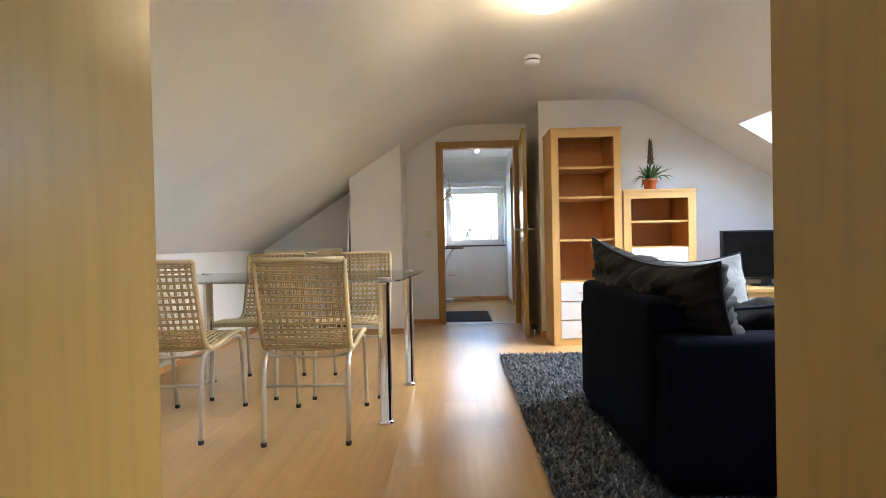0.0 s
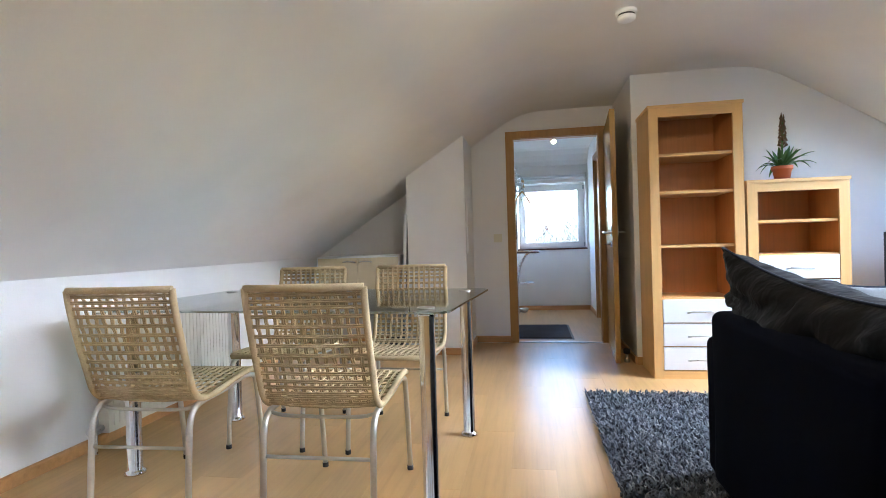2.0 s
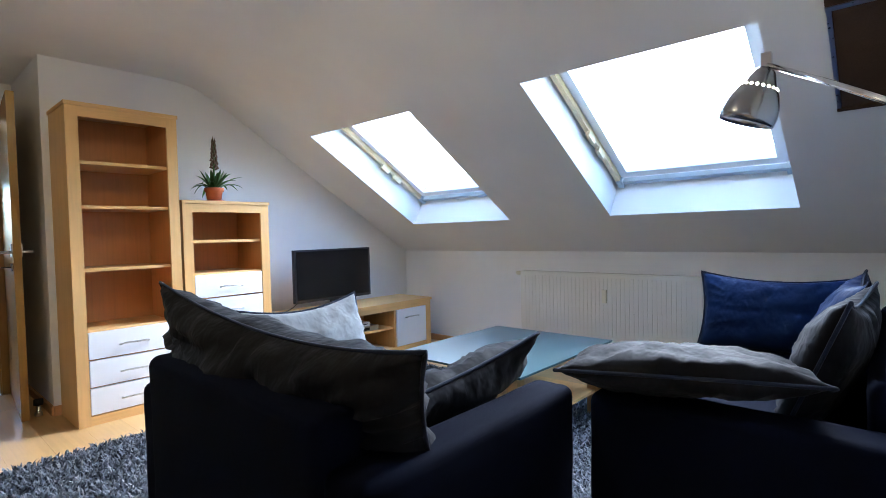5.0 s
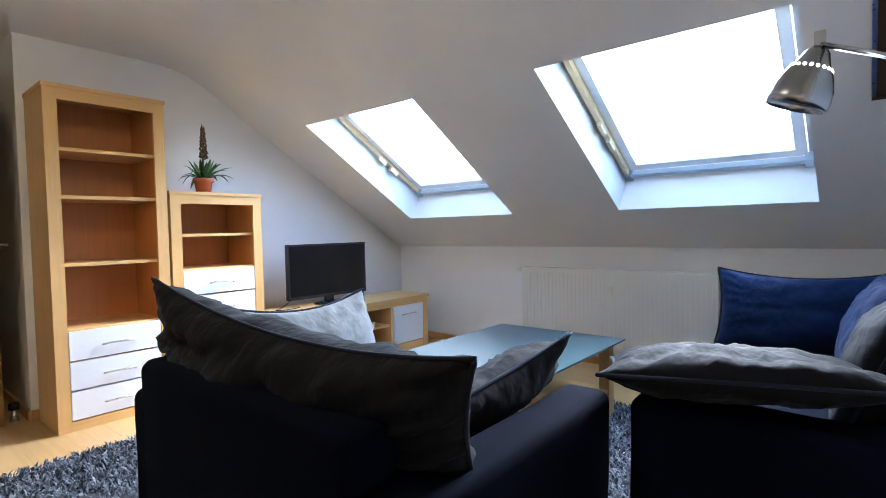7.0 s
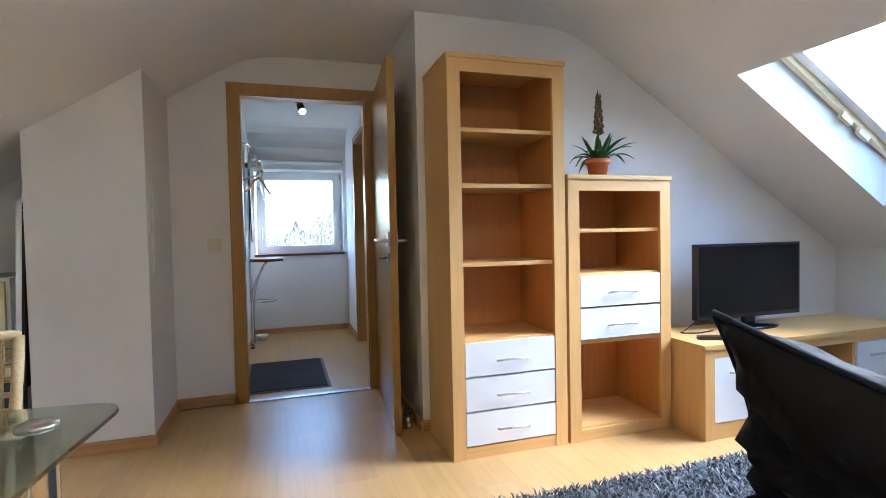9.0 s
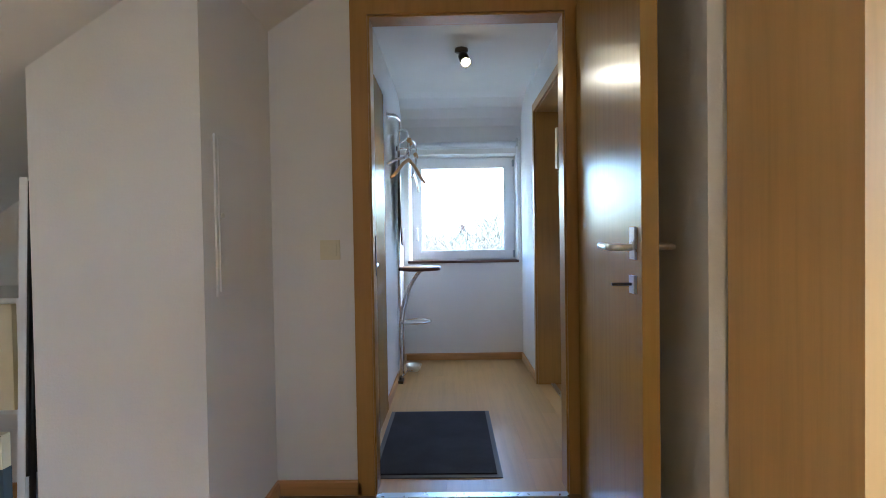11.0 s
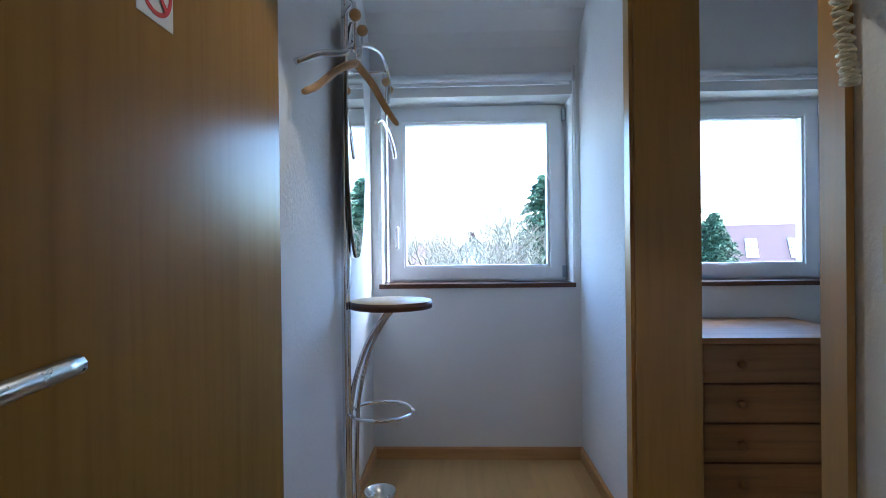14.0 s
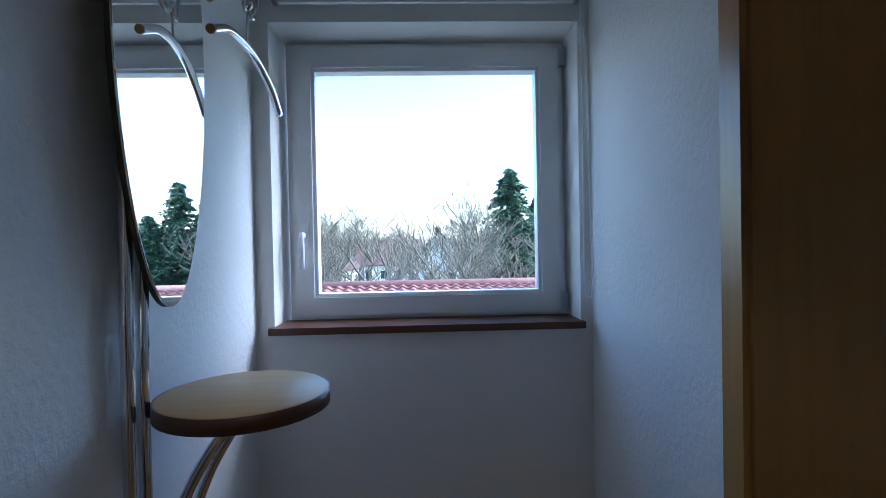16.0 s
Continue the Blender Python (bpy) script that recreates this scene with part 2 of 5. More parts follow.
def add_tube(bm, pts, r, n=10, cap=True, radii=None):
    pts = [Vector(p) for p in pts]
    rings = []
    side = None
    for i, p in enumerate(pts):
        d = (pts[min(i + 1, len(pts) - 1)] - pts[max(i - 1, 0)]).normalized()
        if side is None:
            side = d.orthogonal().normalized()
        else:
            side = (side - d * side.dot(d)).normalized()
        up = d.cross(side)
        rr = radii[i] if radii else r
        rings.append([bm.verts.new(p + (side * math.cos(a) + up * math.sin(a)) * rr) for a in [2 * math.pi * k / n for k in range(n)]])
    for a, b in zip(rings, rings[1:]):
        for k in range(n):
            f = bm.faces.new((a[k], a[(k + 1) % n], b[(k + 1) % n], b[k]))
            f.smooth = True
    if cap and n > 2:
        bm.faces.new(rings[0][::-1])
        bm.faces.new(rings[-1])
    return bm


def tube(pts, r, n=10, radii=None):
    return add_tube(bmesh.new(), pts, r, n, True, radii)


def smooth_path(pts, per=6):
    """Catmull-Rom through the points."""
    p = [Vector(q) for q in pts]
    p = [p[0] * 2 - p[1]] + p + [p[-1] * 2 - p[-2]]
    out = []
    for i in range(1, len(p) - 2):
        for k in range(per):
            t = k / per
            a, b, c, d = p[i - 1], p[i], p[i + 1], p[i + 2]
            out.append(0.5 * (2 * b + (c - a) * t + (2 * a - 5 * b + 4 * c - d) * t * t + (3 * b - a - 3 * c + d) * t ** 3))
    out.append(p[-2])
    return out


def add_lathe(bm, profile, m, n=24):
    """Turns (radius, height) pairs round the axis of m."""
    rings = []
    for r, z in profile:
        rings.append([bm.verts.new(m @ Vector((r * math.cos(2 * math.pi * k / n), r * math.sin(2 * math.pi * k / n), z))) for k in range(n)] if r > 1e-6 else [bm.verts.new(m @ Vector((0, 0, z)))])
    for a, b in zip(rings, rings[1:]):
        for k in range(n):
            q = [a[k % len(a)], a[(k + 1) % len(a)], b[(k + 1) % len(b)], b[k % len(b)]]
            q = list(dict.fromkeys(q))
            if len(q) > 2:
                f = bm.faces.new(q)
                f.smooth = True
    return bm


def lathe(profile, m, n=24):
    return add_lathe(bmesh.new(), profile, m, n)


def prism(poly, axis, a, b):
    """A polygon in the plane across axis, pushed from a to b."""
    bm = bmesh.new()

    def at(p, v):
        return {"x": (v, p[0], p[1]), "y": (p[0], v, p[1]), "z": (p[0], p[1], v)}[axis]
    lo = [bm.verts.new(at(p, a)) for p in poly]
    hi = [bm.verts.new(at(p, b)) for p in poly]
    n = len(poly)
    bm.faces.new(lo)
    bm.faces.new(hi[::-1])
    for k in range(n):
        bm.faces.new((lo[k], hi[k], hi[(k + 1) % n], lo[(k + 1) % n]))
    bmesh.ops.recalc_face_normals(bm, faces=bm.faces[:])
    return bm


def structure(name, bm, material, label, category, **kw):
    return single(name, bm, material, label, category, kind="structure", **kw)

# ---- structure of the living room ----
XL, XR, YN, YB, YD = -1.93, 4.22, 1.29, 5.47, 6.37   # knee walls, near gable, bookcase wall, door wall
ZC = 2.27                                           # flat ceiling
LS, RS = 0.64, 0.62                                 # slopes of the roof


def zl(x):
    return 0.89 + LS * (x - XL)


def zr(x):
    return 1.868 - RS * (x - 2.69)


def profile(x0, x1):
    """Underside of the ceiling between two x, with softly rounded folds."""
    out = []
    n = 60
    for i in range(n + 1):
        x = x0 + (x1 - x0) * i / n
        k = 22.0
        h = -math.log(math.exp(-k * (zl(x) - 2)) + math.exp(-k * (zr(x) - 2)) + math.exp(-k * (ZC - 2))) / k + 2
        out.append((x, h))
    return out


def sheet(pts, y0, y1, thick):
    bm = bmesh.new()
    lo = [(bm.verts.new((x, y0, z)), bm.verts.new((x, y1, z))) for x, z in pts]
    hi = [(bm.verts.new((x, y0, z + thick)), bm.verts.new((x, y1, z + thick))) for x, z in pts]
    un = [(bm.verts.new((x, y0, z)), bm.verts.new((x, y1, z))) for x, z in pts]
    for i in range(len(pts) - 1):
        bm.faces.new((un[i][0], un[i][1], un[i + 1][1], un[i + 1][0])).smooth = True
        bm.faces.new((hi[i][0], hi[i + 1][0], hi[i + 1][1], hi[i][1]))
        bm.faces.new((lo[i][0], lo[i + 1][0], hi[i + 1][0], hi[i][0]))
        bm.faces.new((lo[i][1], hi[i][1], hi[i + 1][1], lo[i + 1][1]))
    for k in (0, -1):
        bm.faces.new((lo[k][0], hi[k][0], hi[k][1], lo[k][1]))
    return bm


XS = 2.45                                           # where the right roof slope begins
structure("ceiling_1", sheet(profile(XL - 0.1, XS), YN - 0.35, YD + 0.02, 0.2), CEIL, "white plastered attic ceiling sloping down to the side", "ceiling")

# right roof slope with two openings
SKY_Y = ((3.805, 4.895), (1.885, 2.97))
SX0, SX1 = 2.68, 3.785
NOUT = Vector((RS, 0, 1)).normalized()
THK = 0.36


def slope_sheet():
    bm = bmesh.new()
    xs = [XS, SX0, SX1, XR + 0.12]
    ys = [YN - 0.1, SKY_Y[1][0], SKY_Y[1][1], SKY_Y[0][0], SKY_Y[0][1], YB + 0.1]
    hole = {(1, 1), (1, 3)}

    def edge(i, j, off):
        x = xs[i]
        z = profile(x, x + 1e-6)[0][1] if i == 0 else zr(x)
        return Vector((x, ys[j], z)) + NOUT * off
    grid = {}
    for off in (0, THK):
        for i in range(4):
            for j in range(6):
                grid[i, j, off] = bm.verts.new(edge(i, j, off))
    for i in range(3):
        for j in range(5):
            if (i, j) in hole:
                a = [(i, j), (i + 1, j), (i + 1, j + 1), (i, j + 1)]
                for p, q in zip(a, a[1:] + a[:1]):
                    bm.faces.new((grid[*p, 0], grid[*q, 0], grid[*q, THK], grid[*p, THK]))
            else:
                for off in (0, THK):
                    bm.faces.new([grid[p, q, off] for p, q in ((i, j), (i + 1, j), (i + 1, j + 1), (i, j + 1))])
    bmesh.ops.recalc_face_normals(bm, faces=bm.faces[:])
    return bm


structure("ceiling_2", slope_sheet(), CEIL, "white roof slope cut by two skylight openings", "ceiling")


def gable(x0, x1, extra=0.03):
    """Outline of a wall that closes against the ceiling from x0 to x1."""
    top = profile(x0, x1)
    return [(x0, -0.02), (x1, -0.02)] + [(x, z + extra) for x, z in reversed(top)]


structure("wall_left", boxes((XL - 0.15, XL, YN - 0.3, YD + 0.1, -0.02, 0.93)), WALL, "low white knee wall under the roof slope", "wall")
structure("wall_right", boxes((XR, XR + 0.15, YN - 0.3, YB + 0.1, -0.02, zr(XR) + 0.02)), WALL, "low white knee wall under the skylights", "wall")
structure("wall_bookcase", prism(gable(1.10, XR), "y", YB, YD + 0.10), WALL, "white gable wall behind the bookcases", "wall")
structure("wall_niche", prism(gable(XL, -0.29), "y", YD, YD + 0.1), WALL, "white end wall under the slope", "wall")
structure("pillar", prism(gable(-0.80, -0.27), "y", 5.77, YD), WALL, "white boxed-in pillar reaching up to the slope", "pillar")
# near gable with its door opening
structure("wall_near_left", prism(gable(XL, -0.20), "y", YN - 0.30, YN), WALL, "white gable wall beside the entrance", "wall")
structure("wall_near_right", prism(gable(0.78, XR), "y", YN - 0.30, YN), WALL, "white gable wall behind the sofa", "wall")
structure("wall_near_top", boxes((-0.20, 0.78, YN - 0.30, YN, 2.04, 2.32)), WALL, "white wall over the entrance opening", "wall")
# the small dark room at the start
structure("wall_start", boxes((-1.3, -1.2, -1.2, YN - 0.30, 0, 2.4), (1.9, 2.0, -1.2, YN - 0.30, 0, 2.4), (-1.3, 2.0, -1.3, -1.2, 0, 2.4)), WALL, "plain white walls of the adjoining room", "wall")
structure("ceiling_3", boxes((-1.3, 2.0, -1.3, YN - 0.30, 2.4, 2.5)), CEIL, "plain white ceiling of the adjoining room", "ceiling")

# wall with the hall door
DX0, DX1, DZ, HY0 = 0.155, 0.955, 2.0, 6.46
structure("wall_door_left", prism(gable(-0.28, 0.12), "y", YD, HY0), WALL, "white wall beside the hall door", "wall")
structure("wall_door_right", boxes((0.99, 1.10, YD, HY0, -0.02, 2.3)), WALL, "white wall strip at the door's hinges", "wall")
structure("wall_door_top", prism([(0.12, 2.03), (0.99, 2.03)] + [(x, z + 0.03) for x, z in reversed(profile(0.12, 0.99))], "y", YD, HY0), WALL, "white wall over the hall door", "wall")


def door_lining(name, x0, x1, y0, y1, top, material, label, width=0.065, proud=0.012):
    """Casing for an opening in a wall across y."""
    d = thing(name, ((x0 + x1) / 2, y0, 0), label, "door frame", kind="structure")
    part("lining", boxes((x0 - 0.035, x0, y0 - 0.002, y1 + 0.002, 0, top + 0.035), (x1, x1 + 0.035, y0 - 0.002, y1 + 0.002, 0, top + 0.035), (x0, x1, y0 - 0.002, y1 + 0.002, top, top + 0.035)), material, d)
    for a, b in ((y0 - proud - 0.002, y0 - 0.002), (y1 + 0.002, y1 + proud + 0.002)):
        part("casing", boxes((x0 - width, x0 - 0.008, a, b, 0, top + width), (x1 + 0.008, x1 + width, a, b, 0, top + width), (x0 - 0.008, x1 + 0.008, a, b, top + 0.008, top + width)), material, d, bevel=0.003)
    return d


hall_frame = door_lining("door_frame_1", DX0, DX1, YD, HY0, DZ, LININGWOOD, "golden beech veneer door frame", 0.08)
part("strike_plate", boxes((DX0 - 0.001, DX0 + 0.003, 6.43, 6.443, 0.92, 1.09)), BLACK, hall_frame, "dark metal strike plate")
part("threshold", boxes((DX0, DX1, 6.325, 6.365, -0.002, 0.006)), STEEL, hall_frame, "thin metal threshold strip", bevel=0.002)
door_lining("door_frame_2", -0.165, 0.745, YN - 0.30, YN, 2.0, GATEWOOD, "pale beech door frame of the entrance")


def lever(parent, x, y, z, nx, ly, plate=(0.02, 0.11)):
    """A lever handle on a leaf whose face looks along x (nx = 1 or -1), pointing along ly in y."""
    h = part("handle", tube(smooth_path([(x, y, z), (x + nx * 0.045, y, z), (x + nx * 0.055, y + ly * 0.02, z), (x + nx * 0.05, y + ly * 0.12, z + 0.004)], 5), 0.009, 10), STEEL, parent, "brushed metal lever handle")
    part("handle_plate", boxes((min(x, x + nx * 0.006), max(x, x + nx * 0.006), y - plate[0], y + plate[0], z - plate[1], z + 0.05)), STEEL, parent, "brushed metal plate", bevel=0.002)
    return h


# the open leaf of the hall door
leaf_turn = Matrix.Translation((1.045, 6.340, 0)) @ Matrix.Rotation(radians(-4.5), 4, "Z")
leaf = thing("door_1", (1.045, 6.340, 0), "open golden beech veneer door leaf", "door", kind="structure")
part("door_leaf", boxes((-0.04, 0.0, -0.89, 0.0, 0.01, 2.015), m=leaf_turn), DOORWOOD, leaf, bevel=0.003)
ay = 5.515
for nx, xx in ((-1, 0.939), (1, 0.982)):
    lever(leaf, xx, ay, 1.045, nx, 1, (0.018, 0.03))
part("keyhole_plate", boxes((0.931, 0.938, ay - 0.018, ay + 0.018, 0.93, 0.975)), STEEL, leaf, "metal keyhole plate", bevel=0.002)
part("key", tube([(0.931, ay, 0.953), (0.901, ay, 0.953), (0.883, ay + 0.004, 0.953)], 0.004, 6), DARKGUN, leaf, "small key left in the lock")
for z in (0.3, 1.75):
    part("hinge", tube([(1.045, 6.346, z - 0.05), (1.045, 6.346, z + 0.05)], 0.008, 8), STEEL, leaf, "metal hinge")
stop = thing("door_stop", (1.035, 5.55, 0), "black rubber and metal door stop", "door stop")
part("post", lathe([(0, 0), (0.022, 0), (0.022, 0.02), (0.013, 0.03), (0.013, 0.065), (0, 0.07)], pose(1.035, 5.55, 0.0)), STEEL, stop)
part("bumper", lathe([(0, 0.07), (0.026, 0.07), (0.026, 0.105), (0, 0.108)], pose(1.035, 5.55, 0.0)), RUBBER, stop, "black rubber bumper")


def skirting(name, segs, h=0.06, t=0.014):
    bm = bmesh.new()
    for (x0, y0), (x1, y1) in segs:
        d = Vector((x1 - x0, y1 - y0, 0))
        n = Vector((-d.y, d.x, 0)).normalized() * t
        p = [Vector((x0, y0, 0)), Vector((x1, y1, 0))]
        q = [p[0], p[1], p[1] + n, p[0] + n]
        lo = [bm.verts.new(v) for v in q]
        mid = [bm.verts.new(v + Vector((0, 0, h - 0.008))) for v in q]
        hi = [bm.verts.new(v.lerp(q[3 - i], 0.45 if i in (2, 3) else 0) + Vector((0, 0, h))) for i, v in enumerate(q)]
        for a, b in ((lo, mid), (mid, hi)):
            for k in range(4):
                bm.faces.new((a[k], a[(k + 1) % 4], b[(k + 1) % 4], b[k]))
        bm.faces.new(hi)
    bmesh.ops.recalc_face_normals(bm, faces=bm.faces[:])
    return structure(name, bm, SKIRT, "beech skirting board along the walls", "baseboard")


skirting("baseboard_1", [((XL, YD), (XL, YN)), ((-0.80, YD), (XL, YD)), ((-0.80, 5.77), (-0.80, YD)), ((-0.27, 5.77), (-0.80, 5.77)), ((-0.27, YD), (-0.27, 5.77)), ((0.09, YD), (-0.27, YD)),
                         ((1.10, YB), (1.10, YD)), ((XR, YB), (1.10, YB)), ((XR, YN), (XR, YB)), ((0.815, YN), (XR, YN)), ((XL, YN), (-0.235, YN))])

# ---- hall ----
HX0, HX1, HY1 = 0.06, 1.11, 8.76
structure("wall_hall_left", boxes((HX0 - 0.12, HX0, HY0, 6.53, -0.02, 2.3), (HX0 - 0.12, HX0, 7.42, HY1 + 0.3, -0.02, 2.3), (HX0 - 0.12, HX0, 6.53, 7.42, 2.0, 2.3)), ROUGHCAST, "rough white plastered hall wall", "wall")
BY0, BY1, BZ, TH = 7.05, 7.96, 1.985, 0.21
structure("wall_hall_right", boxes((HX1, HX1 + TH, HY0, BY0 - 0.035, -0.02, 2.3), (HX1, HX1 + TH, BY1 + 0.035, HY1 + 0.3, -0.02, 2.3), (HX1, HX1 + TH, BY0 - 0.035, BY1 + 0.035, BZ + 0.035, 2.3)), ROUGHCAST, "rough white plastered hall wall with a doorway", "wall")
structure("ceiling_hall", prism([(HY0 - 0.08, 2.27), (8.40, 2.27), (8.52, 2.255), (8.64, 2.20), (8.72, 2.13), (8.77, 2.05), (8.80, 2.5), (HY0 - 0.08, 2.5)], "x", HX0 - 0.1, HX1 + 0.1), CEIL, "white hall ceiling rounded down towards the window", "ceiling")


def end_wall(name, x0, x1, wx0, wx1, wz0, wz1):
    return structure(name, boxes((x0, wx0, HY1, HY1 + 0.3, -0.02, 2.4), (wx1, x1, HY1, HY1 + 0.3, -0.02, 2.4), (wx0, wx1, HY1, HY1 + 0.3, -0.02, wz0), (wx0, wx1, HY1, HY1 + 0.3, wz1, 2.4)), WALL, "white end wall with a window niche", "wall")


end_wall("wall_hall_end", HX0 - 0.1, HX1 + TH, 0.113, 1.073, 0.87, 1.825)
WX0, WX1 = 1.46, 2.394
end_wall("wall_bedroom_end", HX1 + TH, 3.6, WX0, WX1, 0.87, 1.825)


def tilt_window(name, x0, x1, z0, z1, handle_left, label):
    """White framed window in a niche: outer frame, sash, pane, handle, sill, hinge caps."""
    y = 8.90
    w = thing(name, ((x0 + x1) / 2, y, z0), label, "window", kind="structure")
    f = 0.035

    def ring(a, b, c, d, t, y0, y1):
        return boxes((a, a + t, y0, y1, c, d), (b - t, b, y0, y1, c, d), (a + t, b - t, y0, y1, c, c + t), (a + t, b - t, y0, y1, d - t, d))
    part("window_frame", ring(x0, x1, z0, z1, f, y + 0.01, y + 0.08), UPVC, w, bevel=0.003)
    part("sash", ring(x0 + 0.022, x1 - 0.022, z0 + 0.022, z1 - 0.022, 0.062, y - 0.012, y + 0.06), UPVC, w, bevel=0.005)
    part("bead", ring(x0 + 0.084, x1 - 0.084, z0 + 0.084, z1 - 0.084, 0.012, y + 0.0, y + 0.05), UPVC, w, bevel=0.003)
    p = part("pane", boxes((x0 + 0.09, x1 - 0.09, y + 0.03, y + 0.036, z0 + 0.09, z1 - 0.09)), PANE, w, "clear window glass")
    p.visible_shadow = False
    hx = x0 + 0.053 if handle_left else x1 - 0.053
    part("handle", tube(smooth_path([(hx, y - 0.012, 1.17), (hx, y - 0.045, 1.17), (hx, y - 0.05, 1.15), (hx, y - 0.045, 1.06)], 5), 0.009, 8), WHITE, w, "white window handle")
    part("handle_plate", boxes((hx - 0.014, hx + 0.014, y - 0.018, y - 0.010, 1.13, 1.21)), WHITE, w, bevel=0.002)
    ex = x1 - 0.012 if handle_left else x0 + 0.012
    for z in (z0 + 0.03, z1 - 0.09):
        part("hinge_cap", boxes((ex - 0.010, ex + 0.010, y - 0.03, y - 0.008, z, z + 0.06)), SKYFRAME, w, "grey hinge cap", bevel=0.003)
    return w


tilt_window("window_1", 0.126, 1.066, 0.875, 1.815, True, "white plastic tilt window with a clear view outside")
tilt_window("window_2", WX0 + 0.012, WX1 - 0.012, 0.875, 1.815, True, "white plastic tilt window of the bedroom")
for nm, a, b in (("window_sill_1", 0.10, 1.08), ("window_sill_2", WX0 - 0.02, WX1 + 0.02)):
    structure(nm, boxes((a, b, HY1 - 0.028, 8.905, 0.862, 0.884)), SILLDARK, "narrow dark brown wooden window sill", "window sill", bevel=0.004)


def roller(name, x0, x1, cx):
    r = thing(name, ((x0 + x1) / 2, 8.70, 1.90), "white rolled-up roller blind with a bead chain", "roller blind")
    part("tube", tube([(x0, 8.715, 1.90), (x1, 8.715, 1.90)], 0.022, 14), WHITE, r)
    part("bottom_bar", boxes((x0 + 0.02, x1 - 0.02, 8.708, 8.722, 1.862, 1.880)), WHITE, r, bevel=0.003)
    for x in (x0, x1):
        part("bracket", boxes((x - 0.006, x + 0.006, 8.69, HY1, 1.875, 1.945)), STEEL, r, "small metal bracket", bevel=0.002)
    part("chain", tube(smooth_path([(cx, 8.70, 1.90), (cx + 0.004, 8.70, 1.5), (cx + 0.002, 8.70, 1.02), (cx + 0.014, 8.70, 0.965), (cx + 0.026, 8.70, 1.02), (cx + 0.02, 8.705, 1.5), (cx + 0.012, 8.71, 1.90)], 6), 0.0025, 6), WHITE, r, "white bead chain")


roller("roller_blind", 0.14, 1.07, 1.065)
roller("roller_blind", WX0, WX1, 2.43)

# entrance door of the flat in the hall's left wall
flat = thing("door_2", (HX0, 6.97, 0), "closed golden veneer flat door with a lever handle", "door", kind="structure")
part("casing", boxes((HX0 - 0.06, HX0 + 0.006, 6.485, 6.535, 0, 2.0), (HX0 - 0.06, HX0 + 0.004, 7.405, 7.42, 0, 2.0), (HX0 - 0.06, HX0 + 0.004, 6.535, 7.405, 1.975, 2.0)), ENTRYWOOD, flat)
part("door_leaf", boxes((HX0 - 0.03, HX0 + 0.014, 6.538, 7.405, 0.008, 1.972)), ENTRYWOOD, flat, bevel=0.003)
HL = HX0 + 0.014
part("handle_plate", boxes((HL, HL + 0.007, 6.540, 6.584, 0.76, 1.075)), STEEL, flat, "brushed metal handle plate", bevel=0.002)
part("handle", tube(smooth_path([(HL, 6.561, 0.952), (HL + 0.045, 6.561, 0.952), (HL + 0.055, 6.579, 0.952), (HL + 0.05, 6.685, 0.955)], 5), 0.010, 10), STEEL, flat, "brushed metal lever handle")
part("lock", lathe([(0, 0), (0.013, 0), (0.013, 0.012), (0, 0.013)], Matrix.Translation((HL + 0.006, 6.561, 0.86)) @ Matrix.Rotation(radians(90), 4, "Y"), 14), DARKGUN, flat, "round lock cylinder")
sign = thing("no_smoking_sticker", (HL, 6.905, 1.40), "white sticker with a red crossed-out cigarette ring", "sticker")
part("backing", boxes((HL, HL + 0.001, 6.862, 6.950, 1.395, 1.492)), PAPER, sign)


def ring_flat(y, z, r0, r1, x, n=32):
    bm = bmesh.new()
    a = [[bm.verts.new((xx, y + r * math.cos(t), z + r * math.sin(t))) for t in [2 * math.pi * k / n for k in range(n)]] for xx in (x, x + 0.0008) for r in (r0, r1)]
    for p, q in ((0, 1), (2, 3), (1, 3), (0, 2)):
        for k in range(n):
            bm.faces.new((a[p][k], a[p][(k + 1) % n], a[q][(k + 1) % n], a[q][k]))
    bmesh.ops.recalc_face_normals(bm, faces=bm.faces[:])
    return bm


part("ring", ring_flat(6.906, 1.444, 0.033, 0.040, HL + 0.0012), REDINK, sign, "red ring")
part("bar", boxes((0, 0.0008, -0.034, 0.034, -0.004, 0.004), m=Matrix.Translation((HL + 0.0022, 6.906, 1.444)) @ Matrix.Rotation(radians(-45), 4, "X")), REDINK, sign, "red bar")
part("cigarette", boxes((HL + 0.0012, HL + 0.002, 6.882, 6.93, 1.440, 1.448)), BLACK, sign, "black cigarette shape")
strip = thing("red_warning_sticker", (HL, 6.905, 1.52), "narrow red sticker with a line of white print", "sticker")
ms = Matrix.Translation((HL, 6.905, 1.535)) @ Matrix.Rotation(radians(6), 4, "X")
part("backing", boxes((0, 0.001, -0.10, 0.10, -0.022, 0.022), m=ms), REDINK, strip)
part("print", boxes((0.001, 0.0016, -0.085, -0.01, -0.006, 0.008), (0.001, 0.0016, 0.005, 0.085, -0.006, 0.008), m=ms), PAPER, strip, "white unreadable print")

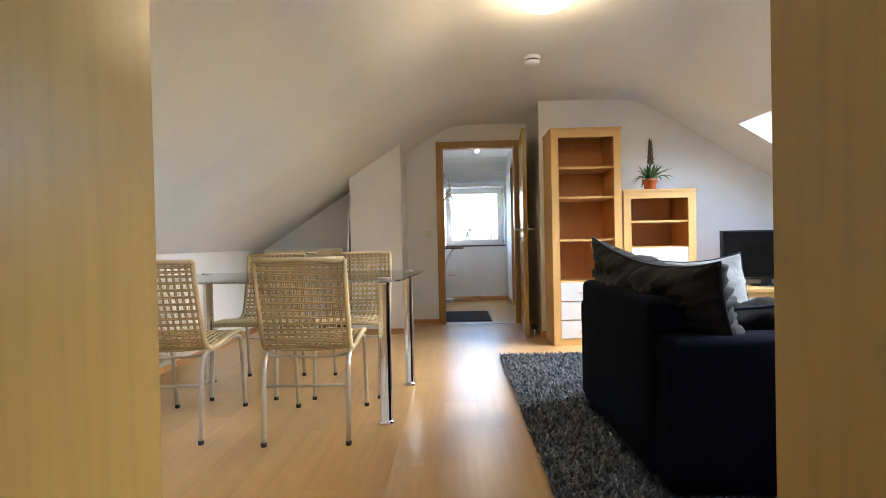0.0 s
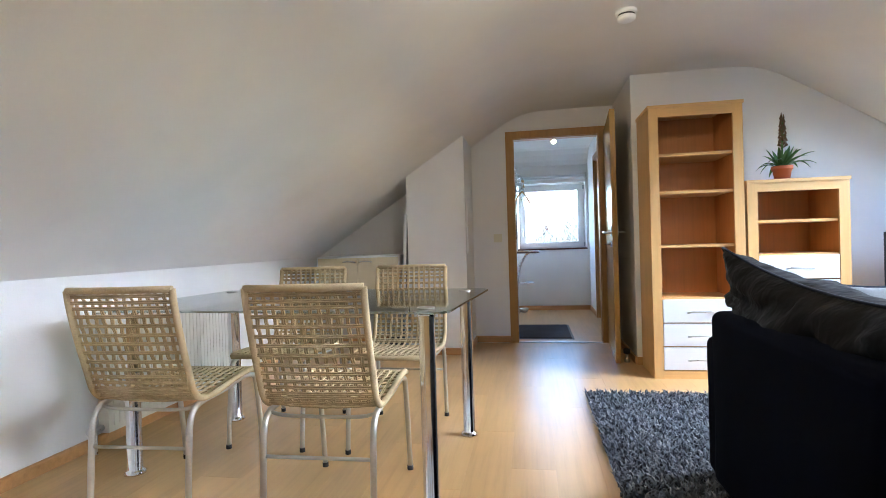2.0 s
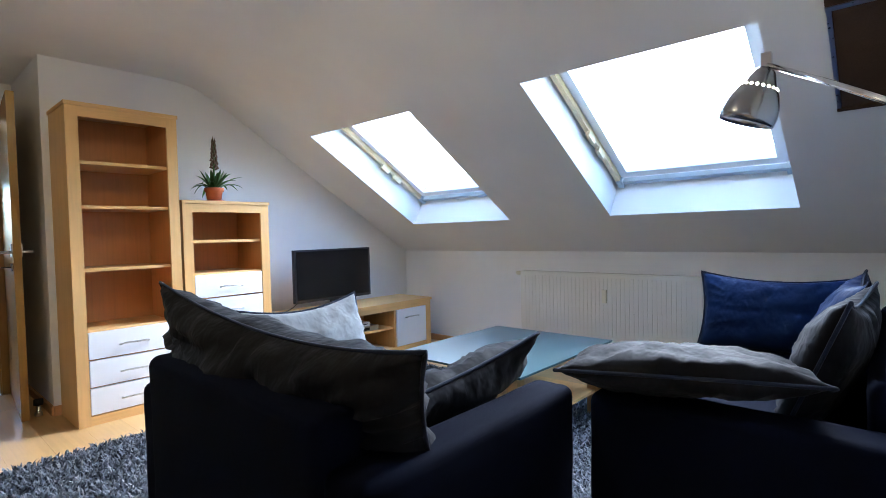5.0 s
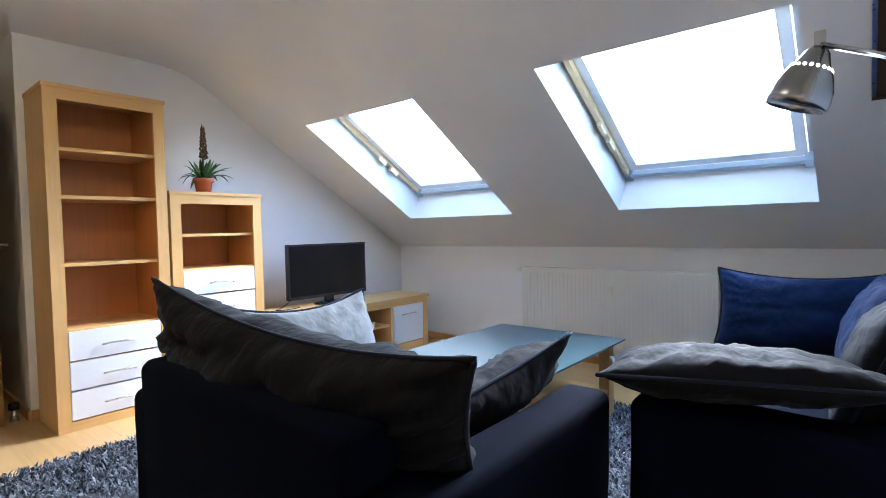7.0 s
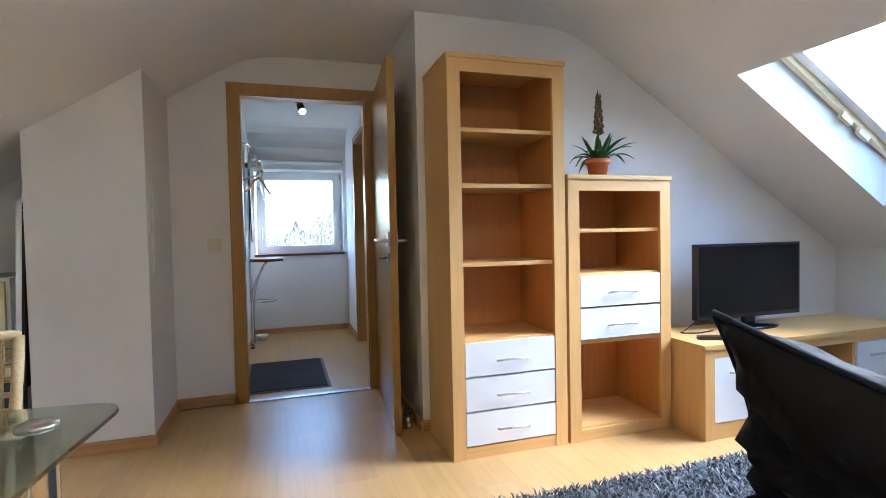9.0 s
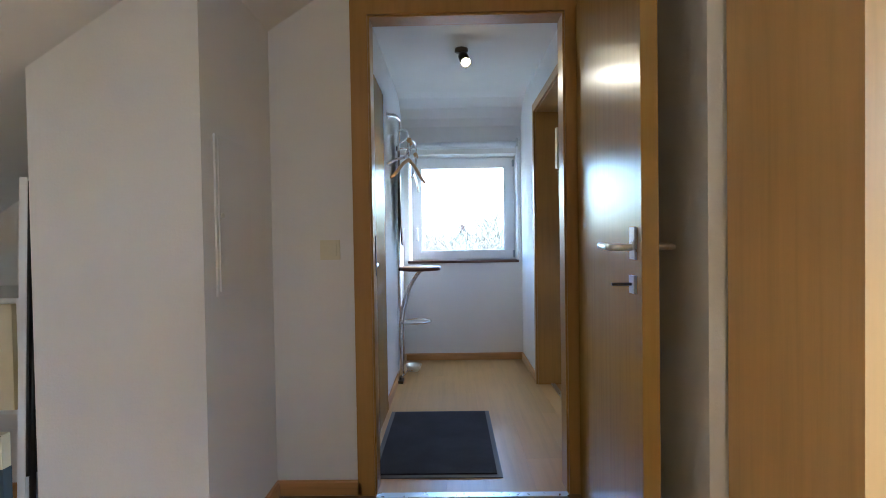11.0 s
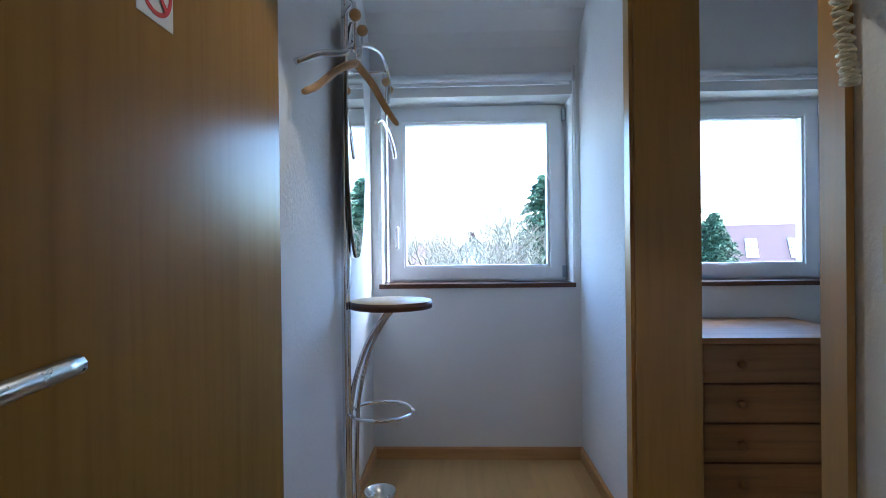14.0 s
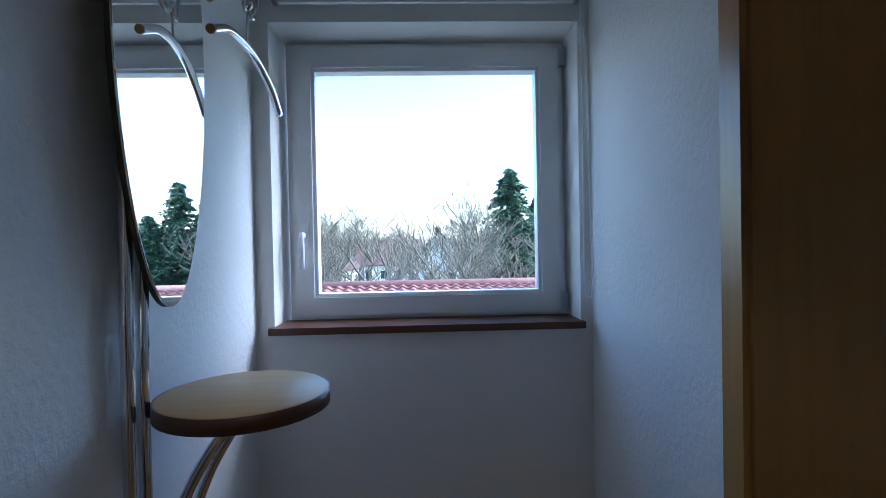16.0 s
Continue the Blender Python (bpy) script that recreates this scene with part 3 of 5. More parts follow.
# doorway to the bedroom
bf = thing("door_frame_3", (HX1, 7.505, 0), "golden beech veneer frame of the bedroom doorway", "door frame", kind="structure")
part("lining", boxes((HX1 - 0.002, HX1 + TH + 0.002, BY0 - 0.035, BY0, 0, BZ + 0.035), (HX1 - 0.002, HX1 + TH + 0.002, BY1, BY1 + 0.035, 0, BZ + 0.035), (HX1 - 0.002, HX1 + TH + 0.002, BY0, BY1, BZ, BZ + 0.035)), LININGWOOD, bf)
for a, b in ((HX1 - 0.016, HX1 - 0.003), (HX1 + TH + 0.003, HX1 + TH + 0.016)):
    part("casing", boxes((a, b, BY0 - 0.065, BY0 - 0.008, 0, BZ + 0.065), (a, b, BY1 + 0.008, BY1 + 0.065, 0, BZ + 0.065), (a, b, BY0 - 0.008, BY1 + 0.008, BZ + 0.008, BZ + 0.065)), LININGWOOD, bf, bevel=0.003)
part("threshold", boxes((HX1 + 0.09, HX1 + 0.12, BY0, BY1, -0.002, 0.005)), STEEL, bf, "thin metal threshold strip")
skirting("baseboard_2", [((HX0, HY1), (HX0, 7.43)), ((HX1, HY1), (HX0, HY1)), ((HX1, BY1 + 0.066), (HX1, HY1)), ((HX1, HY0 + 0.016), (HX1, BY0 - 0.066))])
# bedroom shell
structure("wall_bedroom", boxes((3.5, 3.6, 6.5, 8.76, -0.02, 2.4), (HX1 + TH, 3.6, 6.43, 6.53, -0.02, 2.4)), WALL, "plain white bedroom walls", "wall")
structure("ceiling_bedroom", boxes((HX1 + 0.1, 3.6, 6.45, 8.8, 2.3, 2.5)), CEIL, "plain white bedroom ceiling", "ceiling")

# ---- skylights ----
ES = Vector((1, 0, -RS)).normalized()               # down the slope


def slope_m(y):
    """Local x down the slope from the opening's top edge, y along the wall, z outwards."""
    o = Vector((SX0, y, zr(SX0)))
    return Matrix(((ES.x, 0, NOUT.x, o.x), (0, 1, 0, o.y), (ES.z, 0, NOUT.z, o.z), (0, 0, 0, 1)))


SLEN = (SX1 - SX0) / ES.x


def skylight(name, y0, y1):
    m = slope_m(y0) @ Matrix.Translation((0, 0, 0.125))
    w, l = y1 - y0, SLEN
    s = thing(name, tuple(m @ Vector((l / 2, w / 2, 0.14))), "white pine-railed roof window letting in bright daylight", "skylight", kind="structure")

    def ring(a, b, c, d, t, z0, z1):
        return boxes((a, b, c, c + t, z0, z1), (a, b, d - t, d, z0, z1), (a, a + t, c + t, d - t, z0, z1), (b - t, b, c + t, d - t, z0, z1), m=m)
    part("outer_frame", ring(0.0, l, 0.0, w, 0.05, 0.15, 0.25), UPVC, s, bevel=0.003)
    part("sash", ring(0.055, l - 0.075, 0.055, w - 0.055, 0.055, 0.135, 0.23), UPVC, s, "white inner sash", bevel=0.004)
    pn = part("pane", boxes((0.10, l - 0.12, 0.10, w - 0.10, 0.195, 0.205), m=m), PANE, s, "bright roof window glass")
    pn.visible_shadow = False
    part("side_rail", boxes((0.02, l - 0.03, w - 0.052, w - 0.02, 0.10, 0.15), m=m), SKYWOOD, s, "pale wooden side rail", bevel=0.004)
    part("bottom_rail", boxes((l - 0.065, l - 0.035, 0.02, w - 0.02, 0.105, 0.14), m=m), SKYFRAME, s, "blue-grey bottom rail", bevel=0.004)
    for yy in (0.03, w - 0.065):
        part("corner_bracket", boxes((l - 0.085, l - 0.02, yy, yy + 0.04, 0.09, 0.15), m=m), SKYFRAME, s, "grey corner bracket", bevel=0.004)
    for xx in (l * 0.52, l * 0.64):
        part("clip", boxes((xx, xx + 0.09, w - 0.06, w - 0.035, 0.065, 0.105), m=m), SKYWOOD, s, "pale hinge clip", bevel=0.008)
    part("vent_bar", boxes((0.05, 0.075, 0.05, w - 0.05, 0.10, 0.15), m=m), SKYFRAME, s, "blue-grey ventilation bar", bevel=0.004)
    part("latch", boxes((0.035, 0.06, w * 0.48, w * 0.48 + 0.06, 0.085, 0.105), m=m), BLACK, s, "small dark latch", bevel=0.004)


for i, (a, b) in enumerate(SKY_Y):
    skylight("skylight_%d" % (i + 1), a, b)
# brown blind against the slope beside the gable
bl = thing("window_blind", (2.88, 1.44, zr(2.88) - 0.03), "dark brown closed roof window blind with a silver edge", "blind")
mb = slope_m(YN + 0.005)
part("cloth", boxes((-0.02, 0.525, 0.0, 0.365, -0.016, -0.006), m=mb), BLIND, bl)
part("head_box", boxes((-0.10, -0.02, 0.0, 0.38, -0.045, -0.002), m=mb), BLIND, bl, "dark brown head box", bevel=0.006)
part("head_trim", boxes((-0.03, -0.012, 0.0, 0.38, -0.05, -0.002), m=mb), STEEL, bl, "silver trim", bevel=0.003)
part("side_guide", boxes((-0.02, 0.525, 0.366, 0.38, -0.022, -0.002), m=mb), STEEL, bl, "silver side guide", bevel=0.002)
part("bottom_bar", boxes((0.525, 0.54, 0.0, 0.38, -0.026, -0.002), m=mb), BLIND, bl, "dark bottom bar", bevel=0.003)

# ---- living room: shelves ----


def bow_handle(parent, xc, y, z, w=0.16):
    part("handle", tube([(xc - w / 2, y, z - 0.008), (xc - w / 2 + 0.004, y - 0.022, z - 0.004), (xc - w / 2 + 0.02, y - 0.028, z), (xc + w / 2 - 0.02, y - 0.028, z), (xc + w / 2 - 0.004, y - 0.022, z - 0.004), (xc + w / 2, y, z - 0.008)], 0.0055, 8), STEEL, parent, "brushed steel bow handle")


def bookcase(name, x0, x1, y0, y1, top, opens, shelves, drawers, label, rail):
    """opens: (low, high) of the open part; shelves: heights; drawers: (low, high)."""
    b = thing(name, ((x0 + x1) / 2, (y0 + y1) / 2, 0), label, "bookcase")
    s, t = 0.064, 0.022
    part("side_panel", boxes((x0, x0 + t, y0 + 0.02, y1, 0, top - 0.022)), BEECH, b, bevel=0.002)
    part("side_panel", boxes((x1 - t, x1, y0 + 0.02, y1, 0, top - 0.022)), BEECH, b, bevel=0.002)
    part("top", boxes((x0 - 0.006, x1 + 0.006, y0 - 0.008, y1, top - 0.022, top)), BEECH_H, b, bevel=0.003)
    part("stile", boxes((x0, x0 + s, y0, y0 + 0.02, 0, top - 0.022)), BEECH, b, bevel=0.002)
    part("stile", boxes((x1 - s, x1, y0, y0 + 0.02, 0, top - 0.022)), BEECH, b, bevel=0.002)
    part("top_rail", boxes((x0 + s, x1 - s, y0, y0 + 0.02, rail, top - 0.022)), BEECH_H, b, bevel=0.002)
    part("plinth", boxes((x0 + s, x1 - s, y0 + 0.004, y0 + 0.022, 0, 0.055)), BEECH_H, b, bevel=0.002)
    # back and inner sides carry the compartments' shade in their colour
    part("back_panel", boxes((x0 + t, x1 - t, y1 - 0.008, y1 - 0.002, 0.02, top - 0.024)), BEECH_SHADED, b, "beech back panel with the recess shade in its colour")
    part("inner_side", boxes((x0 + t, x0 + s - 0.006, y0 + 0.021, y1 - 0.009, 0.03, top - 0.024)), BEECH_SHADED, b)
    part("inner_side", boxes((x1 - s + 0.006, x1 - t, y0 + 0.021, y1 - 0.009, 0.03, top - 0.024)), BEECH_SHADED, b)
    for z in shelves:
        part("shelf", boxes((x0 + s - 0.005, x1 - s + 0.005, y0 + 0.022, y1 - 0.01, z - 0.018, z + 0.002)), BEECH_H, b, bevel=0.002)
    part("bottom", boxes((x0 + s - 0.005, x1 - s + 0.005, y0 + 0.023, y1 - 0.01, 0.045, 0.065)), BEECH_H, b)
    for lo, hi in drawers:
        d = part("drawer", boxes((x0 + s + 0.004, x1 - s - 0.004, y0 + 0.002, y0 + 0.022, lo + 0.003, hi - 0.003), (x0 + s + 0.01, x1 - s - 0.01, y0 + 0.022, y1 - 0.05, lo + 0.02, lo + 0.08)), WHITE, b, "white drawer front", bevel=0.0025)
        bow_handle(d, (x0 + x1) / 2 + 0.005, y0 + 0.002, (lo + hi) / 2 - 0.005)
    return b


bookcase("tall_bookcase", 1.135, 1.745, 5.05, 5.45, 1.915, None, (1.576, 1.312, 0.935, 0.565), ((0.392, 0.558), (0.226, 0.388), (0.060, 0.222)), "tall beech bookcase with open shelves and white drawers", 1.832)
bookcase("low_bookcase", 1.762, 2.385, 5.05, 5.45, 1.362, None, (1.087, 0.857, 0.512), ((0.686, 0.850), (0.520, 0.682)), "low beech cabinet with open compartments and two white drawers", 1.282)

# plant on the low bookcase
plant = thing("potted_plant", (2.06, 5.23, 1.362), "green bromeliad with a brown flower spike in a terracotta pot", "plant")
pm = pose(2.06, 5.23, 1.362)
part("saucer", lathe([(0, 0.001), (0.062, 0.001), (0.070, 0.014), (0.064, 0.014), (0.058, 0.006), (0, 0.006)], pm), TERRA, plant)
part("pot", lathe([(0, 0.006), (0.046, 0.006), (0.058, 0.078), (0.066, 0.080), (0.068, 0.106), (0.060, 0.106), (0.056, 0.09), (0, 0.088)], pm), TERRA, plant, "terracotta pot")
rng = random.Random(5)


def strap_leaf(ang, length, rise, droop, width):
    bm = bmesh.new()
    n = 9
    rows = []
    for i in range(n + 1):
        t = i / n
        r = 0.012 + length * t * (1 - 0.12 * t)
        z = 1.362 + 0.09 + rise * t - droop * t * t
        w = width * (0.55 + 0.9 * t - 1.42 * t * t) + 0.001
        c = Vector((2.06 + r * math.cos(ang), 5.23 + r * math.sin(ang), z))
        s = Vector((-math.sin(ang), math.cos(ang), 0)) * w
        rows.append([bm.verts.new(c + s + Vector((0, 0, w * 0.35))), bm.verts.new(c), bm.verts.new(c - s + Vector((0, 0, w * 0.35)))])
    for a, b in zip(rows, rows[1:]):
        for k in (0, 1):
            bm.faces.new((a[k], a[k + 1], b[k + 1], b[k])).smooth = True
    bmesh.ops.solidify(bm, geom=bm.faces[:], thickness=0.0015)
    return bm


for i in range(22):
    L = rng.uniform(0.15, 0.235) if i < 15 else rng.uniform(0.08, 0.13)
    ang = i * 2.4 + rng.uniform(-0.2, 0.2)
    if math.sin(ang) > 0.3:
        L = min(L, 0.17)
    part("leaf", strap_leaf(ang, L, rng.uniform(0.13, 0.2) if i < 15 else 0.16, rng.uniform(0.08, 0.19) if i < 15 else 0.02, 0.023), LEAF, plant)
part("flower_stem", tube([(2.06, 5.23, 1.45), (2.065, 5.23, 1.62), (2.07, 5.23, 1.80)], 0.007, 8), LEAF, plant)
bm = bmesh.new()
for i in range(34):
    t = i / 34
    z = 1.60 + 0.21 * t
    a = i * 2.4
    r = 0.026 * (1 - 0.6 * t)
    add_tube(bm, [(2.068, 5.23, z), (2.068 + r * math.cos(a), 5.23 + r * math.sin(a), z + 0.018), (2.068 + r * 0.8 * math.cos(a), 5.23 + r * 0.8 * math.sin(a), z + 0.042)], 0.01, 6, True, [0.004, 0.011 * (1 - 0.5 * t), 0.001])
part("flower_spike", bm, SPIKE, plant, "brown scaly flower spike")

# television bench
SX, EX, FY, BKY, BH = 2.40, 3.915, 4.83, 5.28, 0.49
bench = thing("tv_bench", ((SX + EX) / 2, 5.05, 0), "low beech television bench with white doors and open middle", "tv bench")
part("top", boxes((SX - 0.012, EX + 0.012, FY - 0.01, BKY, BH - 0.024, BH)), BEECH_H, bench, bevel=0.003)
part("front_rail", boxes((SX + 0.06, EX - 0.06, FY, FY + 0.02, 0.42, BH - 0.025)), BEECH_H, bench)
for x in (SX, EX - 0.06):
    part("stile", boxes((x, x + 0.06, FY, FY + 0.02, 0, BH - 0.025)), BEECH, bench, bevel=0.002)
for x in (SX, EX - 0.02):
    part("side_panel", boxes((x, x + 0.02, FY + 0.02, BKY, 0, BH - 0.025)), BEECH, bench)
for x in (2.825, 3.455):
    part("divider", boxes((x, x + 0.02, FY + 0.012, BKY - 0.01, 0.05, BH - 0.025)), BEECH, bench)
part("bottom", boxes((SX + 0.02, EX - 0.02, FY + 0.02, BKY - 0.01, 0.06, 0.08)), BEECH_H, bench)
part("plinth", boxes((SX + 0.06, EX - 0.06, FY + 0.004, FY + 0.02, 0, 0.082)), BEECH_H, bench)
part("middle_shelf", boxes((2.846, 3.454, FY + 0.03, BKY - 0.01, 0.25, 0.268)), BEECH_H, bench, bevel=0.002)
part("back_panel", boxes((SX + 0.02, EX - 0.02, BKY - 0.008, BKY - 0.002, 0.02, BH - 0.026)), BEECH_SHADED, bench)
for a, b in ((SX + 0.063, 2.822), (3.478, EX - 0.063)):
    d = part("door", boxes((a, b, FY + 0.001, FY + 0.019, 0.088, 0.417)), WHITE, bench, "white bench door", bevel=0.0025)
    bow_handle(d, (a + b) / 2, FY + 0.001, 0.345)

# television
tv = thing("television", (3.05, 5.15, BH), "black flat-screen television switched off", "television")
part("housing", boxes((2.655, 3.445, 5.145, 5.185, 0.545, 0.985)), BLACK, tv, bevel=0.006)
part("screen", boxes((2.672, 3.428, 5.142, 5.1465, 0.570, 0.970)), SCREEN, tv, "dark glossy screen")
part("rear_cover", boxes((2.78, 3.32, 5.185, 5.225, 0.60, 0.90)), BLACK, tv, bevel=0.012)
part("neck", boxes((3.01, 3.09, 5.15, 5.175, 0.49, 0.56)), BLACK, tv, bevel=0.005)
part("foot", lathe([(0, 0.0005), (0.16, 0.0005), (0.165, 0.008), (0.14, 0.016), (0.03, 0.022), (0, 0.022)], pose(3.05, 5.13, BH) @ Matrix.Diagonal((1, 0.62, 1, 1)), 32), SCREEN, tv, "glossy black oval foot")
part("cable", tube(smooth_path([(2.75, 5.2, 0.60), (2.68, 5.19, 0.53), (2.58, 5.16, 0.496), (2.52, 5.12, 0.494), (2.60, 5.08, 0.494), (2.72, 5.10, 0.494)], 6), 0.0035, 6), BLACK, tv, "thin black cable")
remote = single("remote_control", boxes((-0.075, 0.075, -0.022, 0.022, 0, 0.018), m=pose(2.55, 4.93, BH + 0.0005, 0, 0, -25)), BLACK, "black remote control on the television bench", "remote control", bevel=0.005)
single("remote_control", boxes((-0.07, 0.07, -0.02, 0.02, 0, 0.015), m=pose(2.65, 4.90, BH + 0.0005, 0, 0, 18)), BLACK, "black remote control on the television bench", "remote control", bevel=0.005)
box1 = thing("receiver", (3.12, 4.98, 0.268), "flat silver receiver on the bench's shelf", "receiver")
part("case", boxes((2.95, 3.30, 4.88, 5.1, 0.2685, 0.31)), STEEL, box1, bevel=0.004)
part("display", boxes((3.04, 3.20, 4.878, 4.881, 0.278, 0.30)), BLACK, box1, "black display")
box2 = thing("video_player", (3.10, 4.98, 0.31), "narrow silver video player on top of the receiver", "video player")
part("case", boxes((2.98, 3.22, 4.90, 5.08, 0.3105, 0.345)), WHITE, box2, bevel=0.004)
part("slot", boxes((3.0, 3.2, 4.898, 4.901, 0.325, 0.333)), BLACK, box2, "dark disc slot")

# ---- sofas and cushions ----


def sofa(name, w, d, label, at, turn, back=0.71, arm=0.595, aw=0.17):
    """Built with the back along local y = 0, seat towards +y, x from 0 to w."""
    m = Matrix.Translation(at) @ Matrix.Rotation(radians(turn), 4, "Z")
    s = thing(name, at, label, "sofa")

    def soft(b, r=0.035):
        """A padded block with well rounded edges."""
        lo, hi = Vector((b[0], b[2], b[4])), Vector((b[1], b[3], b[5]))
        r = min(r, min(hi - lo) * 0.45)

        def steps(k):
            a = [r * (1 - math.cos(math.pi / 2 * i / 4)) for i in range(5)]
            n = 8
            return [lo[k] + q for q in a] + [lo[k] + r + (hi[k] - lo[k] - 2 * r) * i / n for i in range(1, n)] + [hi[k] - q for q in reversed(a)]
        st = [steps(k) for k in range(3)]
        bm, made = bmesh.new(), {}

        def vert(p):
            key = tuple(round(c, 5) for c in p)
            if key not in made:
                p = Vector(p)
                q = Vector([max(lo[k] + r, min(hi[k] - r, p[k])) for k in range(3)])
                d = (p - q).normalized()
                soften = 0.004 * noise.noise(p * 6 + Vector((b[0] * 5, 2, 7))) + 0.006 * noise.noise(p * 2.3)
                made[key] = bm.verts.new(m @ (q + d * (r + soften)))
            return made[key]
        for k in range(3):
            i, j = (k + 1) % 3, (k + 2) % 3
            for side in (lo[k], hi[k]):
                for u0, u1 in zip(st[i], st[i][1:]):
                    for v0, v1 in zip(st[j], st[j][1:]):
                        quad = []
                        for u, v in ((u0, v0), (u1, v0), (u1, v1), (u0, v1)):
                            p = [0, 0, 0]
                            p[k], p[i], p[j] = side, u, v
                            quad.append(vert(p))
                        if len(set(quad)) == 4:
                            bm.faces.new(quad if side == hi[k] else quad[::-1])
        return bm
    part("base", soft((aw * 0.5, w - aw * 0.5, 0.05, d - 0.03, 0.06, 0.29)), SOFA, s, smooth=True)
    part("backrest", soft((aw - 0.02, w - aw + 0.02, 0.0, 0.2, 0.06, back)), SOFA, s, smooth=True)
    part("armrest", soft((0, aw, 0.02, d, 0.05, arm)), SOFA, s, smooth=True)
    part("armrest", soft((w - aw, w, 0.02, d, 0.05, arm)), SOFA, s, smooth=True)
    part("seat_cushion", soft((aw + 0.006, w - aw - 0.006, 0.19, d + 0.01, 0.29, 0.44)), SOFA, s, smooth=True)
    for x in (0.06, w - 0.1):
        for y in (0.06, d - 0.1):
            part("foot", boxes((x, x + 0.045, y, y + 0.045, 0.031, 0.062), m=m), BLACK, s, "black block foot")
    return s


def pillow(name, m, w, h, t, material, label, seed, wr=0.010, piping=PIPING, sag=0.06):
    """A stuffed cushion with pointed corners, creases and piping; m: local x wide, y high, z thick."""
    p = thing(name, tuple(m.translation), label, "cushion")
    n = 40 if w > 0.9 else 28
    off = Vector((seed * 3.7, seed * 1.3, seed * 2.1))

    def edge_pt(u, v):
        x = u * w / 2 * (1 - 0.075 * (1 - v * v))
        y = v * h / 2 * (1 - 0.085 * (1 - u * u)) - sag * h * (1 - u * u) * (v > 0) * v
        return x, y
    bm = bmesh.new()
    g = {}
    for s in (1, -1):
        for i in range(n + 1):
            for j in range(n + 1):
                u, v = -1 + 2 * i / n, -1 + 2 * j / n
                e = i in (0, n) or j in (0, n)
                if e and s < 0:
                    g[s, i, j] = g[1, i, j]
                    continue
                x, y = edge_pt(u, v)
                k = (max(0, 1 - abs(u) ** 2.4) * max(0, 1 - abs(v) ** 2.4)) ** 0.5
                q = Vector((x * 9, y * 9, s)) + off
                crease = noise.noise(Vector((q.x * 0.5, q.y * 1.6, q.z))) + 0.6 * noise.noise(q * 1.9)
                near = (1 - min(1, 3 * (1 - max(abs(u), abs(v))))) * 1.5 + 0.4
                ang = math.atan2(v, u)
                radial = noise.noise(Vector((ang * 10, max(abs(u), abs(v)) * 1.2, s * 3 + seed))) * near
                z = 0 if e else s * (t / 2 * k + wr * k ** 0.4 * (crease + 1.1 * radial))
                g[s, i, j] = bm.verts.new(m @ Vector((x, y, z)))
    for s in (1, -1):
        for i in range(n):
            for j in range(n):
                q = [g[s, i, j], g[s, i + 1, j], g[s, i + 1, j + 1], g[s, i, j + 1]]
                f = bm.faces.new(q if s > 0 else q[::-1])
                f.smooth = True
    part("cover", bm, material, p)
    ring = [(-1 + 2 * i / n, -1) for i in range(n)] + [(1, -1 + 2 * i / n) for i in range(n)] + [(1 - 2 * i / n, 1) for i in range(n)] + [(-1, 1 - 2 * i / n) for i in range(n + 1)]
    part("piping", tube([m @ Vector((*edge_pt(u, v), 0)) for u, v in ring], 0.006, 6), piping, p, "piped seam")
    return p


def frame_m(centre, xa, ya):
    """A pose from two directions: local x along xa, local y near ya."""
    x = Vector(xa).normalized()
    z = x.cross(Vector(ya)).normalized()
    y = z.cross(x)
    return Matrix(((x.x, y.x, z.x, centre[0]), (x.y, y.y, z.y, centre[1]), (x.z, y.z, z.z, centre[2]), (0, 0, 0, 1)))


sofa("sofa", 1.23, 0.91, "compact navy upholstered sofa standing on the rug", (0.97, 3.49, 0), -90, aw=0.15)
sofa("sofa", 1.85, 0.86, "long navy upholstered sofa along the gable wall", (1.83, 1.34, 0), 0, 0.71)
pillow("back_cushion", frame_m((1.165, 2.86, 0.675), (0.07, -1, -0.08), (-0.30, 0, 1)), 1.24, 0.46, 0.28, DENIM, "large grey-blue crumpled cushion leaning on the navy sofa", 1, 0.040, sag=0.13)
pillow("cushion", frame_m((1.53, 2.54, 0.565), (1, -0.05, 0.12), (0, -0.75, 0.8)), 0.72, 0.40, 0.17, DENIM, "grey-blue crumpled cushion leaning on the armrest", 2, 0.027)
pillow("cushion", frame_m((1.52, 3.20, 0.64), (1, 0.05, 0.02), (0, 0.35, 1)), 0.56, 0.42, 0.17, PALE, "pale grey cushion leaning on the far armrest", 3, 0.018)
pillow("cushion", frame_m((1.97, 1.965, 0.672), (0.30, -0.95, 0.02), (0.9, 0.3, -0.13)), 0.66, 0.44, 0.15, DENIM, "grey cushion lying over the sofa's armrest", 4, 0.016)
pillow("cushion", frame_m((3.47, 1.95, 0.635), (-0.10, 0.98, 0.02), (0.28, 0, 1)), 0.72, 0.42, 0.17, DENIM2, "blue cushion leaning on the sofa's armrest", 5, 0.012)
pillow("cushion", frame_m((3.02, 1.66, 0.67), (1, 0.05, 0.0), (0, -0.42, 1)), 0.62, 0.46, 0.18, DENIM2, "blue cushion leaning on the backrest", 6, 0.013)
pillow("cushion", frame_m((2.42, 1.64, 0.67), (1, -0.06, 0.0), (0, -0.40, 1)), 0.62, 0.46, 0.18, DENIM, "grey-blue cushion leaning on the backrest", 7, 0.013)

